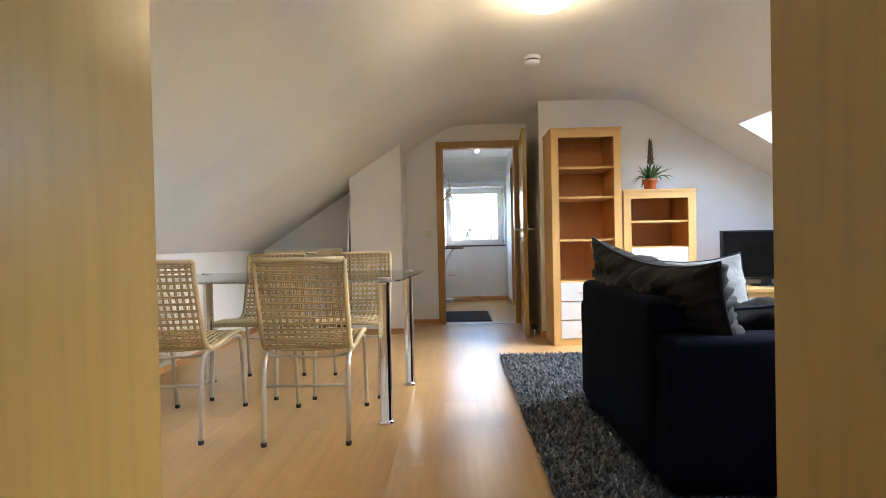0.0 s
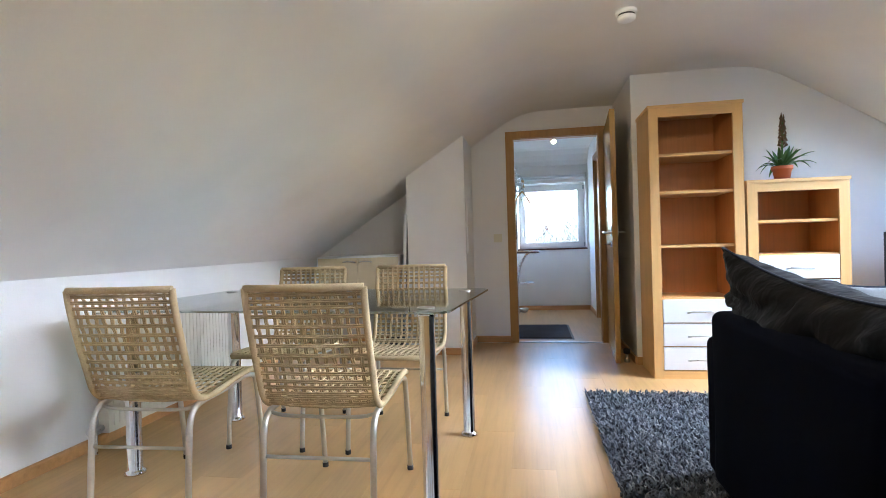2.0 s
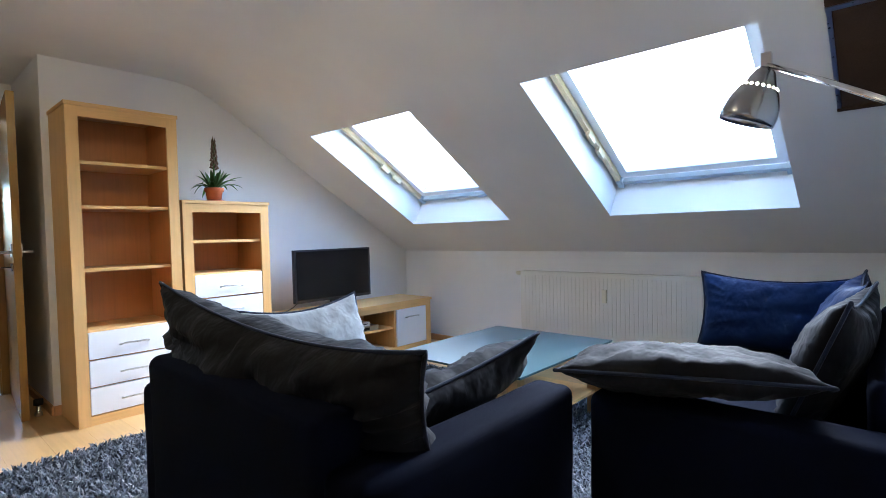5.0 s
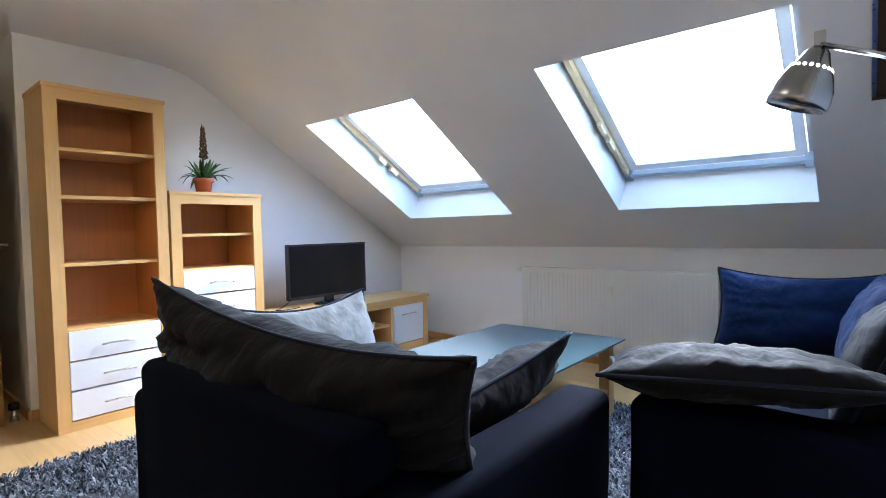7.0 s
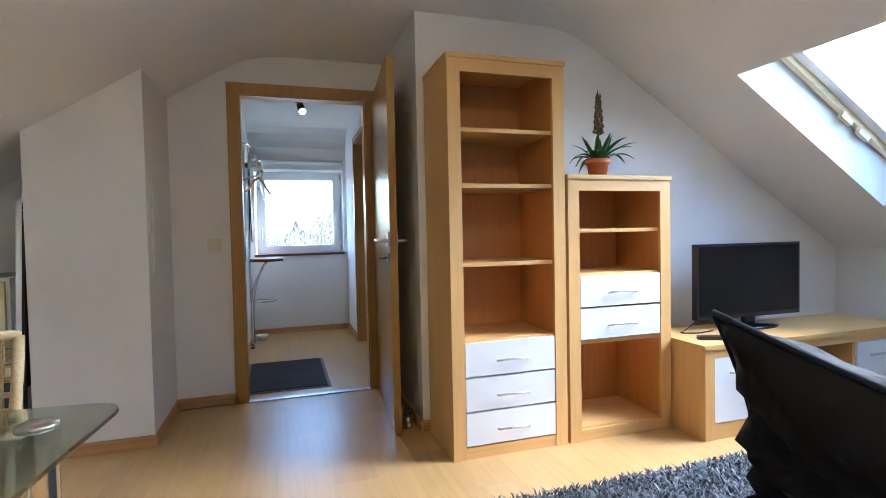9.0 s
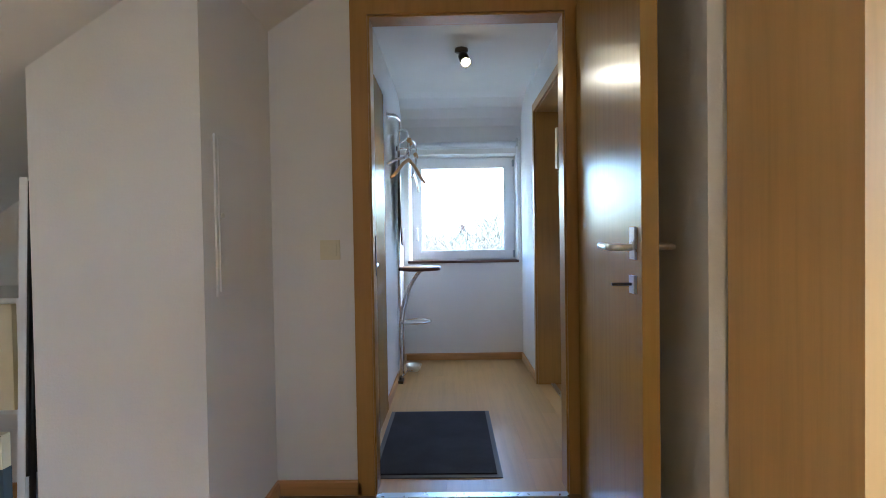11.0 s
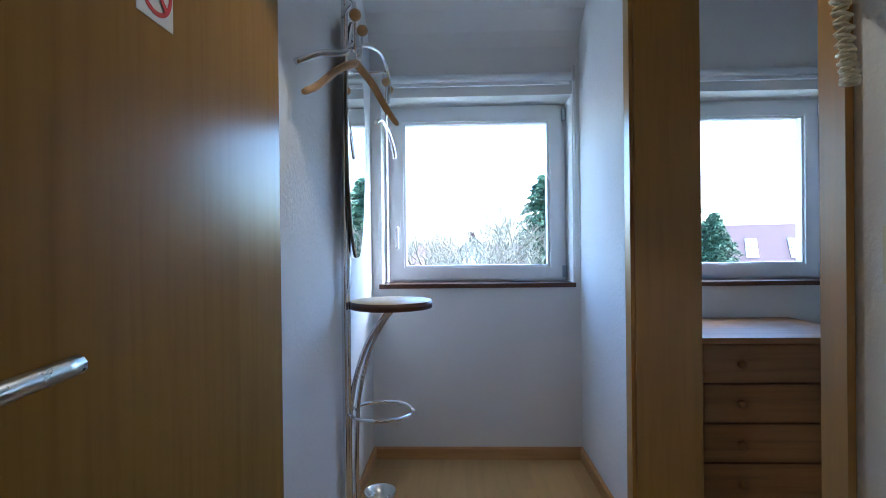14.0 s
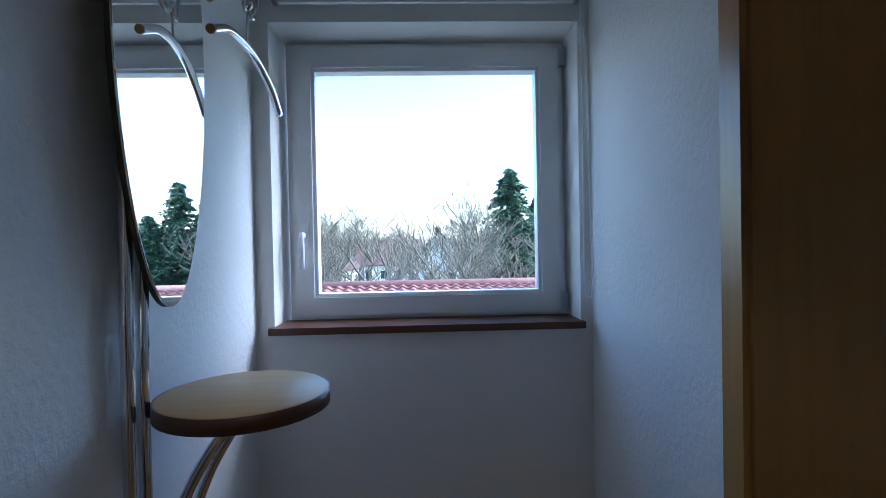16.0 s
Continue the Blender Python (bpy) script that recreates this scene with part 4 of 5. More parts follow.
# coffee table
ct = thing("coffee_table", (2.78, 3.15, 0.03), "low table with a frosted bluish glass top", "coffee table")
CX0, CX1, CY0, CY1 = 2.25, 3.22, 2.72, 3.54
part("glass_top", boxes((CX0, CX1, CY0, CY1, 0.44, 0.45)), COFFEEGLASS, ct, "frosted bluish glass top", bevel=0.003)
part("lower_shelf", boxes((CX0 + 0.06, CX1 - 0.06, CY0 + 0.06, CY1 - 0.06, 0.16, 0.176)), BEECH_H, ct, "beech lower shelf", bevel=0.003)
for x in (CX0 + 0.05, CX1 - 0.11):
    for y in (CY0 + 0.05, CY1 - 0.11):
        part("leg", boxes((x, x + 0.06, y, y + 0.06, 0.03, 0.44)), BEECH, ct, bevel=0.004)

# rug
rug = thing("rug", (1.95, 3.4, 0), "shaggy blue-grey long-pile rug on the laminate", "rug", kind="")
RX0, RX1, RY0, RY1 = 0.62, 3.35, 2.05, 4.62
part("backing", boxes((RX0 + 0.01, RX1 - 0.01, RY0 + 0.01, RY1 - 0.01, 0.001, 0.012)), RUG, rug)
nr = np.random.RandomState(3)


def tufts(count):
    vs, fs = [], []
    for i in range(count):
        x, y = nr.uniform(RX0, RX1), nr.uniform(RY0, RY1)
        if x > 1.05 and x < 1.8 and y > 2.4 and y < 3.3:
            continue
        a, l = nr.uniform(0, 6.28), nr.uniform(0.010, 0.028)
        h, w = nr.uniform(0.018, 0.038), nr.uniform(0.003, 0.006)
        c, s = math.cos(a), math.sin(a)
        k = len(vs)
        vs += [(x - s * w, y + c * w, 0.010), (x + s * w, y - c * w, 0.010), (x + c * l * 0.5 + s * w, y + s * l * 0.5 - c * w, 0.01 + h * 0.75), (x + c * l * 0.5 - s * w, y + s * l * 0.5 + c * w, 0.01 + h * 0.75), (x + c * l * 1.2, y + s * l * 1.2, 0.01 + h), (x - c * w * 1.4, y - s * w * 1.4, 0.010)]
        fs += [(k, k + 1, k + 2, k + 3), (k + 3, k + 2, k + 4), (k + 5, k, k + 3), (k + 1, k + 5, k + 2), (k + 5, k + 3, k + 2)]
    me = bpy.data.meshes.new("pile")
    me.from_pydata(vs, [], fs)
    return me


pile_mesh = tufts(70000)
pile_mesh.materials.append(RUG)
pile = new("shag", pile_mesh)
pile.parent = rug
pile.location = -Vector(rug.location)
tagged(pile, "long blue-grey wool pile", kind="stuff")

# ---- dining table ----
TX0, TX1, TY0, TY1, TZ = -1.555, 0.045, 3.13, 4.06, 0.75
table = thing("dining_table", ((TX0 + TX1) / 2, (TY0 + TY1) / 2, 0), "glass dining table on thick chrome legs", "table")


def rounded_plate(x0, x1, y0, y1, z0, z1, r, n=6):
    poly = []
    for cx, cy, a0 in ((x1 - r, y1 - r, 0), (x0 + r, y1 - r, 90), (x0 + r, y0 + r, 180), (x1 - r, y0 + r, 270)):
        for k in range(n + 1):
            a = radians(a0 + 90 * k / n)
            poly.append((cx + r * math.cos(a), cy + r * math.sin(a)))
    return prism(poly, "z", z0, z1)


part("glass_top", rounded_plate(TX0, TX1, TY0, TY1, TZ - 0.010, TZ, 0.06), TABLEGLASS, table, "clear greenish glass top with rounded corners", bevel=0.002)
for x in (-1.455, -0.062):
    for y in (3.225, 3.94):
        lg = part("leg", lathe([(0, 0.002), (0.044, 0.002), (0.046, 0.008), (0.036, 0.018), (0.0315, 0.024), (0.0315, 0.715), (0.036, 0.722), (0.036, 0.7395), (0, 0.7395)], pose(x, y, 0), 24), CHROME, table, "polished chrome leg")
        part("cap", lathe([(0, 0), (0.034, 0), (0.033, 0.005), (0, 0.006)], pose(x, y, TZ + 0.0003), 24), STEEL, lg, "steel disc on the glass")

table.matrix_basis = table.matrix_basis @ Matrix.Rotation(radians(-4.6), 4, "Z")

# ---- woven chairs ----


def shell_curve(s):
    """Side view of the seat shell, s from 0 at the top of the back to 1 at the seat's front: (y, z)."""
    pts = [(-0.055, 0.865), (-0.045, 0.80), (-0.015, 0.68), (0.020, 0.56), (0.050, 0.475), (0.10, 0.437), (0.20, 0.435), (0.34, 0.452), (0.47, 0.458), (0.505, 0.447)]
    f = s * (len(pts) - 1)
    i = min(int(f), len(pts) - 2)
    t = f - i
    g = lambda k: Vector((*pts[max(0, min(k, len(pts) - 1))], 0))
    a, b, c, d = g(i - 1), g(i), g(i + 1), g(i + 2)
    v = 0.5 * (2 * b + (c - a) * t + (2 * a - 5 * b + 4 * c - d) * t * t + (3 * b - a - 3 * c + d) * t ** 3)
    return v.x, v.y


def woven_chair():
    """Faces +y; the back feet stand at y = 0."""
    ch = thing("dining_chair", (0, 0, 0), "cream woven cord dining chair on grey metal tube legs", "chair", "chairs round the dining table")
    W = 0.205
    rails = [[(sx * W, *shell_curve(k / 40)) for k in range(41)] for sx in (1, -1)]
    for r in rails:
        part("side_rail", tube(r, 0.0125, 8), CORD, ch, "cord-wrapped side rail")
    for s, nm in ((0, "top_rail"), (1, "front_rail")):
        y, z = shell_curve(s)
        part(nm, tube([(-W, y, z), (-W * 0.5, y - (0.012 if s == 0 else 0), z), (W * 0.5, y - (0.012 if s == 0 else 0), z), (W, y, z)], 0.0125, 8), CORD, ch, "cord-wrapped rail")

    def weave(s0, s1, nv, nh, seed):
        bm = bmesh.new()
        rr = random.Random(seed)
        for i in range(nv):
            x0 = -W + 2 * W * (i + 1) / (nv + 1)
            for dx in (-0.0034, 0.0034):
                pts = []
                for k in range(25):
                    y, z = shell_curve(s0 + (s1 - s0) * k / 24)
                    pts.append((x0 + dx + rr.uniform(-0.001, 0.001), y + 0.0025 * math.sin(k * 2.6 + i * 3.14), z + 0.0025 * math.sin(k * 2.6 + i * 3.14)))
                add_tube(bm, pts, 0.0037, 5, False)
        for j in range(nh):
            s = s0 + (s1 - s0) * (j + 0.7) / (nh + 0.4)
            y, z = shell_curve(s)
            dz = rr.uniform(-0.0015, 0.0015)
            for d in (-0.0034, 0.0034):
                pts = [(-W + 2 * W * k / 16, y + (d if s > 0.55 else 0) - 0.003 * math.sin(k * 2.6 + j * 3.14) - (0.010 * math.sin(math.pi * k / 16) if s < 0.45 else 0), z + dz + (0 if s > 0.55 else d) - (0.012 * math.sin(math.pi * k / 16) if s > 0.55 else 0)) for k in range(17)]
                add_tube(bm, pts, 0.0037, 5, False)
        return bm
    part("woven_back", weave(0.0, 0.47, 12, 15, 1), CORD, ch, "open woven cord back")["kind"] = "stuff"
    part("woven_seat", weave(0.47, 1.0, 12, 17, 2), CORD, ch, "open woven cord seat")["kind"] = "stuff"
    for sx in (1, -1):
        x = sx * 0.197
        part("leg", tube(smooth_path([(x, 0.0, 0.012), (x, 0.015, 0.22), (x, 0.03, 0.36), (x, 0.065, 0.412), (x, 0.14, 0.424), (x, 0.26, 0.425), (x, 0.41, 0.437), (x, 0.49, 0.425), (x, 0.52, 0.39), (x, 0.548, 0.22), (x, 0.57, 0.012)], 5), 0.0115, 10), ALU, ch, "bent grey metal tube")
        for y in (0.0, 0.57):
            part("foot_cap", tube([(x, y, 0.0), (x, y, 0.02)], 0.0135, 10), RUBBER, ch, "black rubber foot")
    part("stretcher", tube([(-0.197, 0.02, 0.275), (0.197, 0.02, 0.275)], 0.007, 8), ALU, ch, "thin metal stretcher")
    part("seat_bar", tube(smooth_path([(-0.197, 0.07, 0.415), (-0.12, 0.075, 0.400), (0.12, 0.075, 0.400), (0.197, 0.07, 0.415)], 5), 0.007, 8), ALU, ch, "thin metal seat bar")
    return ch


chair = woven_chair()
chair.matrix_basis = pose(-0.43, 2.88, 0, 0, 0, 1.5)
copy_thing(chair, pose(-1.137, 2.90, 0, 0, 0, 2.5))
copy_thing(chair, pose(-1.02, 4.16, 0, 0, 0, 180))
copy_thing(chair, pose(-0.40, 4.16, 0, 0, 0, 181))

# ---- radiators ----


def radiator(name, x, y0, y1, z0, z1, side, ribs, label):
    """A panel radiator along y whose front looks along side in x."""
    r = thing(name, (x, (y0 + y1) / 2, z0), label, "radiator")
    a, b = sorted((x, x - side * 0.06))
    part("panel", boxes((a, b, y0, y1, z0, z1 - 0.01)), RADWHITE, r, bevel=0.006)
    rb = bmesh.new()
    n = int((y1 - y0 - 0.05) / 0.0333)
    for k in range(n if ribs else 0):
        y = y0 + 0.025 + (y1 - y0 - 0.05) * (k + 0.5) / n
        c, d = sorted((x + side * 0.0005, x + side * 0.0035))
        add_box(rb, c, d, y - 0.009, y + 0.009, z0 + 0.03, z1 - 0.035)
    if ribs:
        part("ribs", rb, RADWHITE, r, bevel=0.0015)
    part("top_grille", boxes((a - 0.002, b + 0.002, y0 + 0.003, y1 - 0.003, z1 - 0.009, z1)), RADWHITE, r, bevel=0.003)
    for y in (y0 + 0.15, y1 - 0.15):
        c, d = sorted((x - side * 0.0605, x - side * 0.11))
        part("bracket", boxes((c, d, y - 0.02, y + 0.02, z1 - 0.25, z1 - 0.1)), RADWHITE, r)
    return r


rr = radiator("radiator", 4.115, 2.44, 3.93, 0.14, 0.755, -1, True, "white ribbed panel radiator under the roof slope")
part("heat_meter", boxes((4.088, 4.106, 3.145, 3.18, 0.53, 0.63)), CREAM, rr, "small cream heat meter", bevel=0.005)
part("valve", tube([(4.13, 3.93, 0.735), (4.13, 3.975, 0.735)], 0.017, 12), CREAM, rr, "cream valve cap")
lr = radiator("radiator", -1.82, 3.50, 4.62, 0.09, 0.70, 1, True, "white panel radiator on the low side wall")
part("valve", tube([(-1.85, 3.49, 0.12), (-1.85, 3.45, 0.12), (-1.85, 3.41, 0.12)], 0.016, 10), STEEL, lr, "metal thermostat valve")
part("pipe", tube([(-1.85, 3.45, 0.12), (-1.85, 3.45, 0.0)], 0.008, 8), STEEL, lr, "thin metal pipe")

# ---- wall cabinet and cleaning things in the niche ----
cab = thing("wall_cabinet", (-1.31, 6.05, 0.53), "white wall-hung cabinet with cream doors", "cabinet")
part("body", boxes((-1.715, -0.90, 5.845, YD, 0.53, 0.545), (-1.715, -0.90, 5.845, YD, 0.89, 0.905), (-1.715, -1.70, 5.845, YD, 0.545, 0.89), (-0.915, -0.90, 5.845, YD, 0.545, 0.89), (-1.70, -0.915, YD - 0.01, YD - 0.002, 0.545, 0.89)), WHITE, cab)
for a, b, hx in ((-1.697, -1.309, -1.39), (-1.305, -0.918, -1.225)):
    d = part("door", boxes((a, b, 5.830, 5.848, 0.548, 0.887)), CREAMDOOR, cab, "cream cabinet door", bevel=0.002)
    bow_handle(d, hx, 5.830, 0.855, 0.11)
vac = thing("vacuum_cleaner", (-0.93, 5.80, 0), "dark green and black vacuum cleaner with a hose", "vacuum cleaner")
part("body", boxes((-0.99, -0.83, 5.70, 5.90, 0.035, 0.17)), BLACK, vac, bevel=0.035, seg=3)
part("hose", tube(smooth_path([(-0.90, 5.76, 0.16), (-1.0, 5.71, 0.13), (-1.12, 5.68, 0.09), (-1.19, 5.66, 0.05), (-1.18, 5.61, 0.035), (-1.10, 5.585, 0.035)], 8), 0.026, 10), paint("vacuum_green", (0.015, 0.06, 0.05), 0.4), vac, "dark green ribbed hose")
part("grip", boxes((-0.875, -0.835, 5.69, 5.72, 0.12, 0.42)), paint("vacuum_blue_grey", (0.05, 0.08, 0.10), 0.4), vac, "blue-grey handle", bevel=0.008)
part("switch_block", boxes((-0.873, -0.837, 5.69, 5.72, 0.42, 0.52)), CREAM, vac, "cream switch block", bevel=0.006)
for y in (5.73, 5.87):
    part("wheel", lathe([(0, 0), (0.036, 0), (0.036, 0.02), (0, 0.02)], Matrix.Translation((-0.835, y, 0.036)) @ Matrix.Rotation(radians(90), 4, "Y"), 16), RUBBER, vac)
single("nozzle", prism([(-1.075, 0.001), (-1.005, 0.001), (-1.0, 0.06), (-1.02, 0.12), (-1.05, 0.12), (-1.072, 0.06)], "y", 5.66, 5.74), CREAM, "cream plastic vacuum nozzle standing on the floor", "nozzle", bevel=0.008)
bd = thing("ironing_board", (-0.80, 5.78, 0), "folded ironing board leaning on the pillar", "ironing board")
part("board", boxes((-0.012, 0.012, -0.03, 0.26, 0, 1.27), m=Matrix.Translation((-0.865, 5.80, 0.012)) @ Matrix.Rotation(radians(2.2), 4, "Y")), WHITE, bd, "white board edge", bevel=0.006)
part("leg_frame", tube([(-0.842, 5.79, 0.02), (-0.815, 5.79, 0.95)], 0.009, 8), BLACK, bd, "black folded leg")
part("cover", boxes((0.0125, 0.020, -0.028, 0.25, 0.35, 1.26), m=Matrix.Translation((-0.865, 5.80, 0.012)) @ Matrix.Rotation(radians(2.2), 4, "Y")), BLACK, bd, "dark cover", bevel=0.003)

hatch = thing("inspection_hatch", (-0.27, 5.98, 0.9), "white painted inspection hatch on the pillar's side", "hatch")
part("frame", boxes((-0.27, -0.264, 5.85, 6.13, 0.90, 1.42)), WALL, hatch, bevel=0.002)
part("door", boxes((-0.264, -0.260, 5.865, 6.115, 0.915, 1.405)), WALL, hatch, bevel=0.0015)
part("latch", tube([(-0.26, 5.88, 1.16), (-0.254, 5.88, 1.16)], 0.008, 10), RADWHITE, hatch)

# ---- switches, smoke detector, lamps ----


def wall_switch(name, m, label, material=CREAM):
    """Local z looks out of the wall."""
    s = thing(name, tuple(m.translation), label, "light switch")
    part("plate", boxes((-0.041, 0.041, -0.041, 0.041, 0.0, 0.009), m=m), material, s, bevel=0.004)
    part("rocker", boxes((-0.027, 0.027, -0.027, 0.027, 0.009, 0.014), m=m), material, s, bevel=0.003)
    return s


wall_switch("light_switch", Matrix.Translation((-0.025, YD, 1.035)) @ Matrix.Rotation(radians(90), 4, "X"), "cream square light switch on the white wall")
wall_switch("light_switch", Matrix.Translation((HX1, 6.885, 1.05)) @ Matrix.Rotation(radians(-90), 4, "Y"), "cream light switch on the hall wall")
sk = thing("wall_socket", (HX1, 6.895, 0.26), "cream wall socket low on the hall wall", "socket")
mk = Matrix.Translation((HX1, 6.895, 0.26)) @ Matrix.Rotation(radians(-90), 4, "Y")
part("plate", boxes((-0.041, 0.041, -0.041, 0.041, 0, 0.009), m=mk), CREAM, sk, bevel=0.004)
part("insert", lathe([(0.022, 0.0095), (0.022, 0.004), (0, 0.004)], mk, 20), CREAM, sk)
det = thing("smoke_detector", (0.868, 4.285, ZC), "round white smoke detector on the ceiling", "smoke detector")
md = Matrix.Translation((0.868, 4.285, ZC - 0.004)) @ Matrix.Rotation(radians(180), 4, "X")
part("base", lathe([(0, -0.004), (0.058, -0.004), (0.058, 0.014), (0.052, 0.017), (0, 0.017)], md, 32), WHITE, det)
part("dome", lathe([(0.046, 0.017), (0.046, 0.027), (0.052, 0.030), (0.050, 0.044), (0.036, 0.052), (0, 0.053)], md, 32), WHITE, det)
part("vent", lathe([(0.0465, 0.018), (0.0465, 0.026)], md, 32), BLACK, det, "dark vent slot")
cl = thing("ceiling_lamp", (LAMPX, LAMPY, ZC), "lit round glass ceiling lamp", "ceiling lamp")
ml = Matrix.Translation((LAMPX, LAMPY, ZC)) @ Matrix.Rotation(radians(180), 4, "X")
part("mount", lathe([(0, 0.0), (0.15, 0.0), (0.15, 0.022), (0.14, 0.026)], ml, 36), WHITE, cl, "white metal mount")
gs = part("glass_shade", lathe([(0.143, 0.022), (0.15, 0.04), (0.135, 0.075), (0.09, 0.10), (0.04, 0.11), (0, 0.112)], ml, 36), LAMPGLASS, cl, "glowing opal glass shade")
gs.visible_shadow = False
sp = thing("ceiling_spotlight", (0.575, 7.47, 2.27), "dark bronze ceiling spotlight switched on", "spotlight")
part("mount", lathe([(0, 0), (0.042, 0), (0.042, 0.018), (0.012, 0.022), (0.012, 0.045), (0, 0.045)], Matrix.Translation((0.565, 7.47, 2.27)) @ Matrix.Rotation(radians(180), 4, "X"), 20), DARKGUN, sp)
hm = look((0.575, 7.47, 2.225), (0.62, 7.12, 1.98)) @ Matrix.Rotation(radians(180), 4, "X")
part("head", lathe([(0, -0.01), (0.028, -0.008), (0.031, 0.005), (0.031, 0.14), (0.027, 0.14), (0.027, 0.13)], hm, 22), DARKGUN, sp, "dark bronze tube head")
part("bulb", lathe([(0, 0.128), (0.0265, 0.128), (0.024, 0.136), (0, 0.138)], hm, 20), BULB, sp, "lit spot bulb")

# floor lamp behind the sofa, with a jointed arm and a perforated metal shade
fl = thing("floor_lamp", (1.74, 1.42, 0), "chrome jointed floor lamp with a perforated metal shade", "floor lamp")
JX, HD = Vector((1.74, 1.42, 1.29)), Vector((2.27, 1.79, 1.60))
part("base", lathe([(0, 0), (0.07, 0), (0.07, 0.02), (0.02, 0.03), (0, 0.03)], pose(1.74, 1.42, 0.0), 28), STEEL, fl)
part("pole", tube([(1.74, 1.42, 0.02), tuple(JX)], 0.010, 10), CHROME, fl)
part("joint", lathe([(0, -0.02), (0.026, -0.02), (0.03, -0.012), (0.03, 0.012), (0.026, 0.02), (0, 0.02)], Matrix.Translation(JX) @ Matrix.Rotation(radians(90), 4, "X"), 18), CHROME, fl, "round chrome joint")
part("arm", tube([tuple(JX), tuple(JX.lerp(HD, 0.5) + Vector((0, 0, 0.004))), tuple(HD)], 0.008, 10), CHROME, fl)
part("shade_knuckle", boxes((-0.014, 0.014, -0.014, 0.014, -0.035, 0.035), m=Matrix.Translation(HD)), CHROME, fl, "chrome knuckle", bevel=0.005)
shm = look(tuple(HD + Vector((0.0, 0.0, -0.01))), tuple(HD + Vector((-0.01, 0.12, -0.34)))) @ Matrix.Rotation(radians(180), 4, "X")
part("shade", lathe([(0, 0.0), (0.02, 0.0), (0.032, 0.015), (0.044, 0.045), (0.064, 0.078), (0.078, 0.115), (0.083, 0.15), (0.080, 0.175), (0.077, 0.175), (0.079, 0.15), (0.074, 0.115), (0.06, 0.08), (0.03, 0.03)], shm, 40), LAMPSTEEL, fl, "brushed metal bell shade")
bm = bmesh.new()
for k in range(20):
    a = 2 * math.pi * k / 20
    add_tube(bm, [shm @ Vector((0.0515 * math.cos(a), 0.0515 * math.sin(a), 0.062)), shm @ Vector((0.0550 * math.cos(a), 0.0550 * math.sin(a), 0.0602))], 0.0042, 8)
part("light_holes", bm, glow("lamp_holes", (1, 0.85, 0.5), 4), fl, "ring of small lit holes")

# ---- hall things ----
mat_ = thing("doormat", (0.40, 6.95, 0), "dark grey ribbed doormat with a pale rubber edge", "doormat")
part("edge", boxes((0.10, 0.70, 6.50, 7.38, 0.001, 0.006)), paint("mat_edge", (0.16, 0.17, 0.18), 0.7), mat_, bevel=0.002)
part("ribbed_top", boxes((0.125, 0.675, 6.525, 7.355, 0.006, 0.013)), MATGREY, mat_, bevel=0.003)

rack = thing("coat_rack", (0.10, 8.10, 0), "chrome hall coat rack with mirror, round shelf and ring", "coat rack")
part("pole", tube(smooth_path([(0.085, 8.03, 0.03), (0.085, 8.03, 0.9), (0.10, 8.01, 1.6), (0.125, 7.90, 1.90), (0.125, 7.84, 1.925), (0.11, 7.76, 1.93), (0.075, 7.72, 1.925), (0.0605, 7.70, 1.92)], 8), 0.011, 10), CHROME, rack)
part("pole", tube([(0.085, 8.075, 0.03), (0.085, 8.075, 0.9), (0.10, 8.08, 1.80)], 0.011, 10), CHROME, rack)
part("wall_flange", lathe([(0, 0), (0.025, 0), (0.025, 0.006), (0, 0.008)], Matrix.Translation((HX0, 7.70, 1.92)) @ Matrix.Rotation(radians(90), 4, "Y"), 18), STEEL, rack)
part("wall_flange", lathe([(0, 0), (0.022, 0), (0.022, 0.03), (0, 0.03)], Matrix.Translation((HX0, 8.30, 1.80)) @ Matrix.Rotation(radians(90), 4, "Y"), 18), DARKGUN, rack)
part("bent_tube", tube(smooth_path([(0.09, 8.06, 0.05), (0.085, 8.07, 0.30), (0.095, 8.08, 0.50), (0.14, 8.10, 0.68), (0.21, 8.12, 0.80), (0.26, 8.13, 0.845)], 8), 0.010, 10), CHROME, rack)
part("bent_tube", tube(smooth_path([(0.11, 8.10, 0.05), (0.105, 8.11, 0.30), (0.115, 8.12, 0.50), (0.155, 8.14, 0.68), (0.22, 8.155, 0.80), (0.27, 8.16, 0.845)], 8), 0.010, 10), CHROME, rack)
shelf = part("shelf", lathe([(0, 0), (0.150, 0), (0.153, 0.002), (0.153, 0.028), (0.15, 0.030), (0, 0.030)], pose(0.243, 8.13, 0.838), 48), BEECH_H, rack, "round pale beech shelf")
part("edge_band", lathe([(0.1532, 0.001), (0.1555, 0.001), (0.1555, 0.0285), (0.1532, 0.0285)], pose(0.243, 8.13, 0.838), 48), SILLDARK, shelf, "brown edge band")


def loop(cx, cy, z, r, t, n=40):
    return tube([(cx + r * math.cos(2 * math.pi * k / n), cy + r * math.sin(2 * math.pi * k / n), z) for k in range(n + 1)], t, 8)


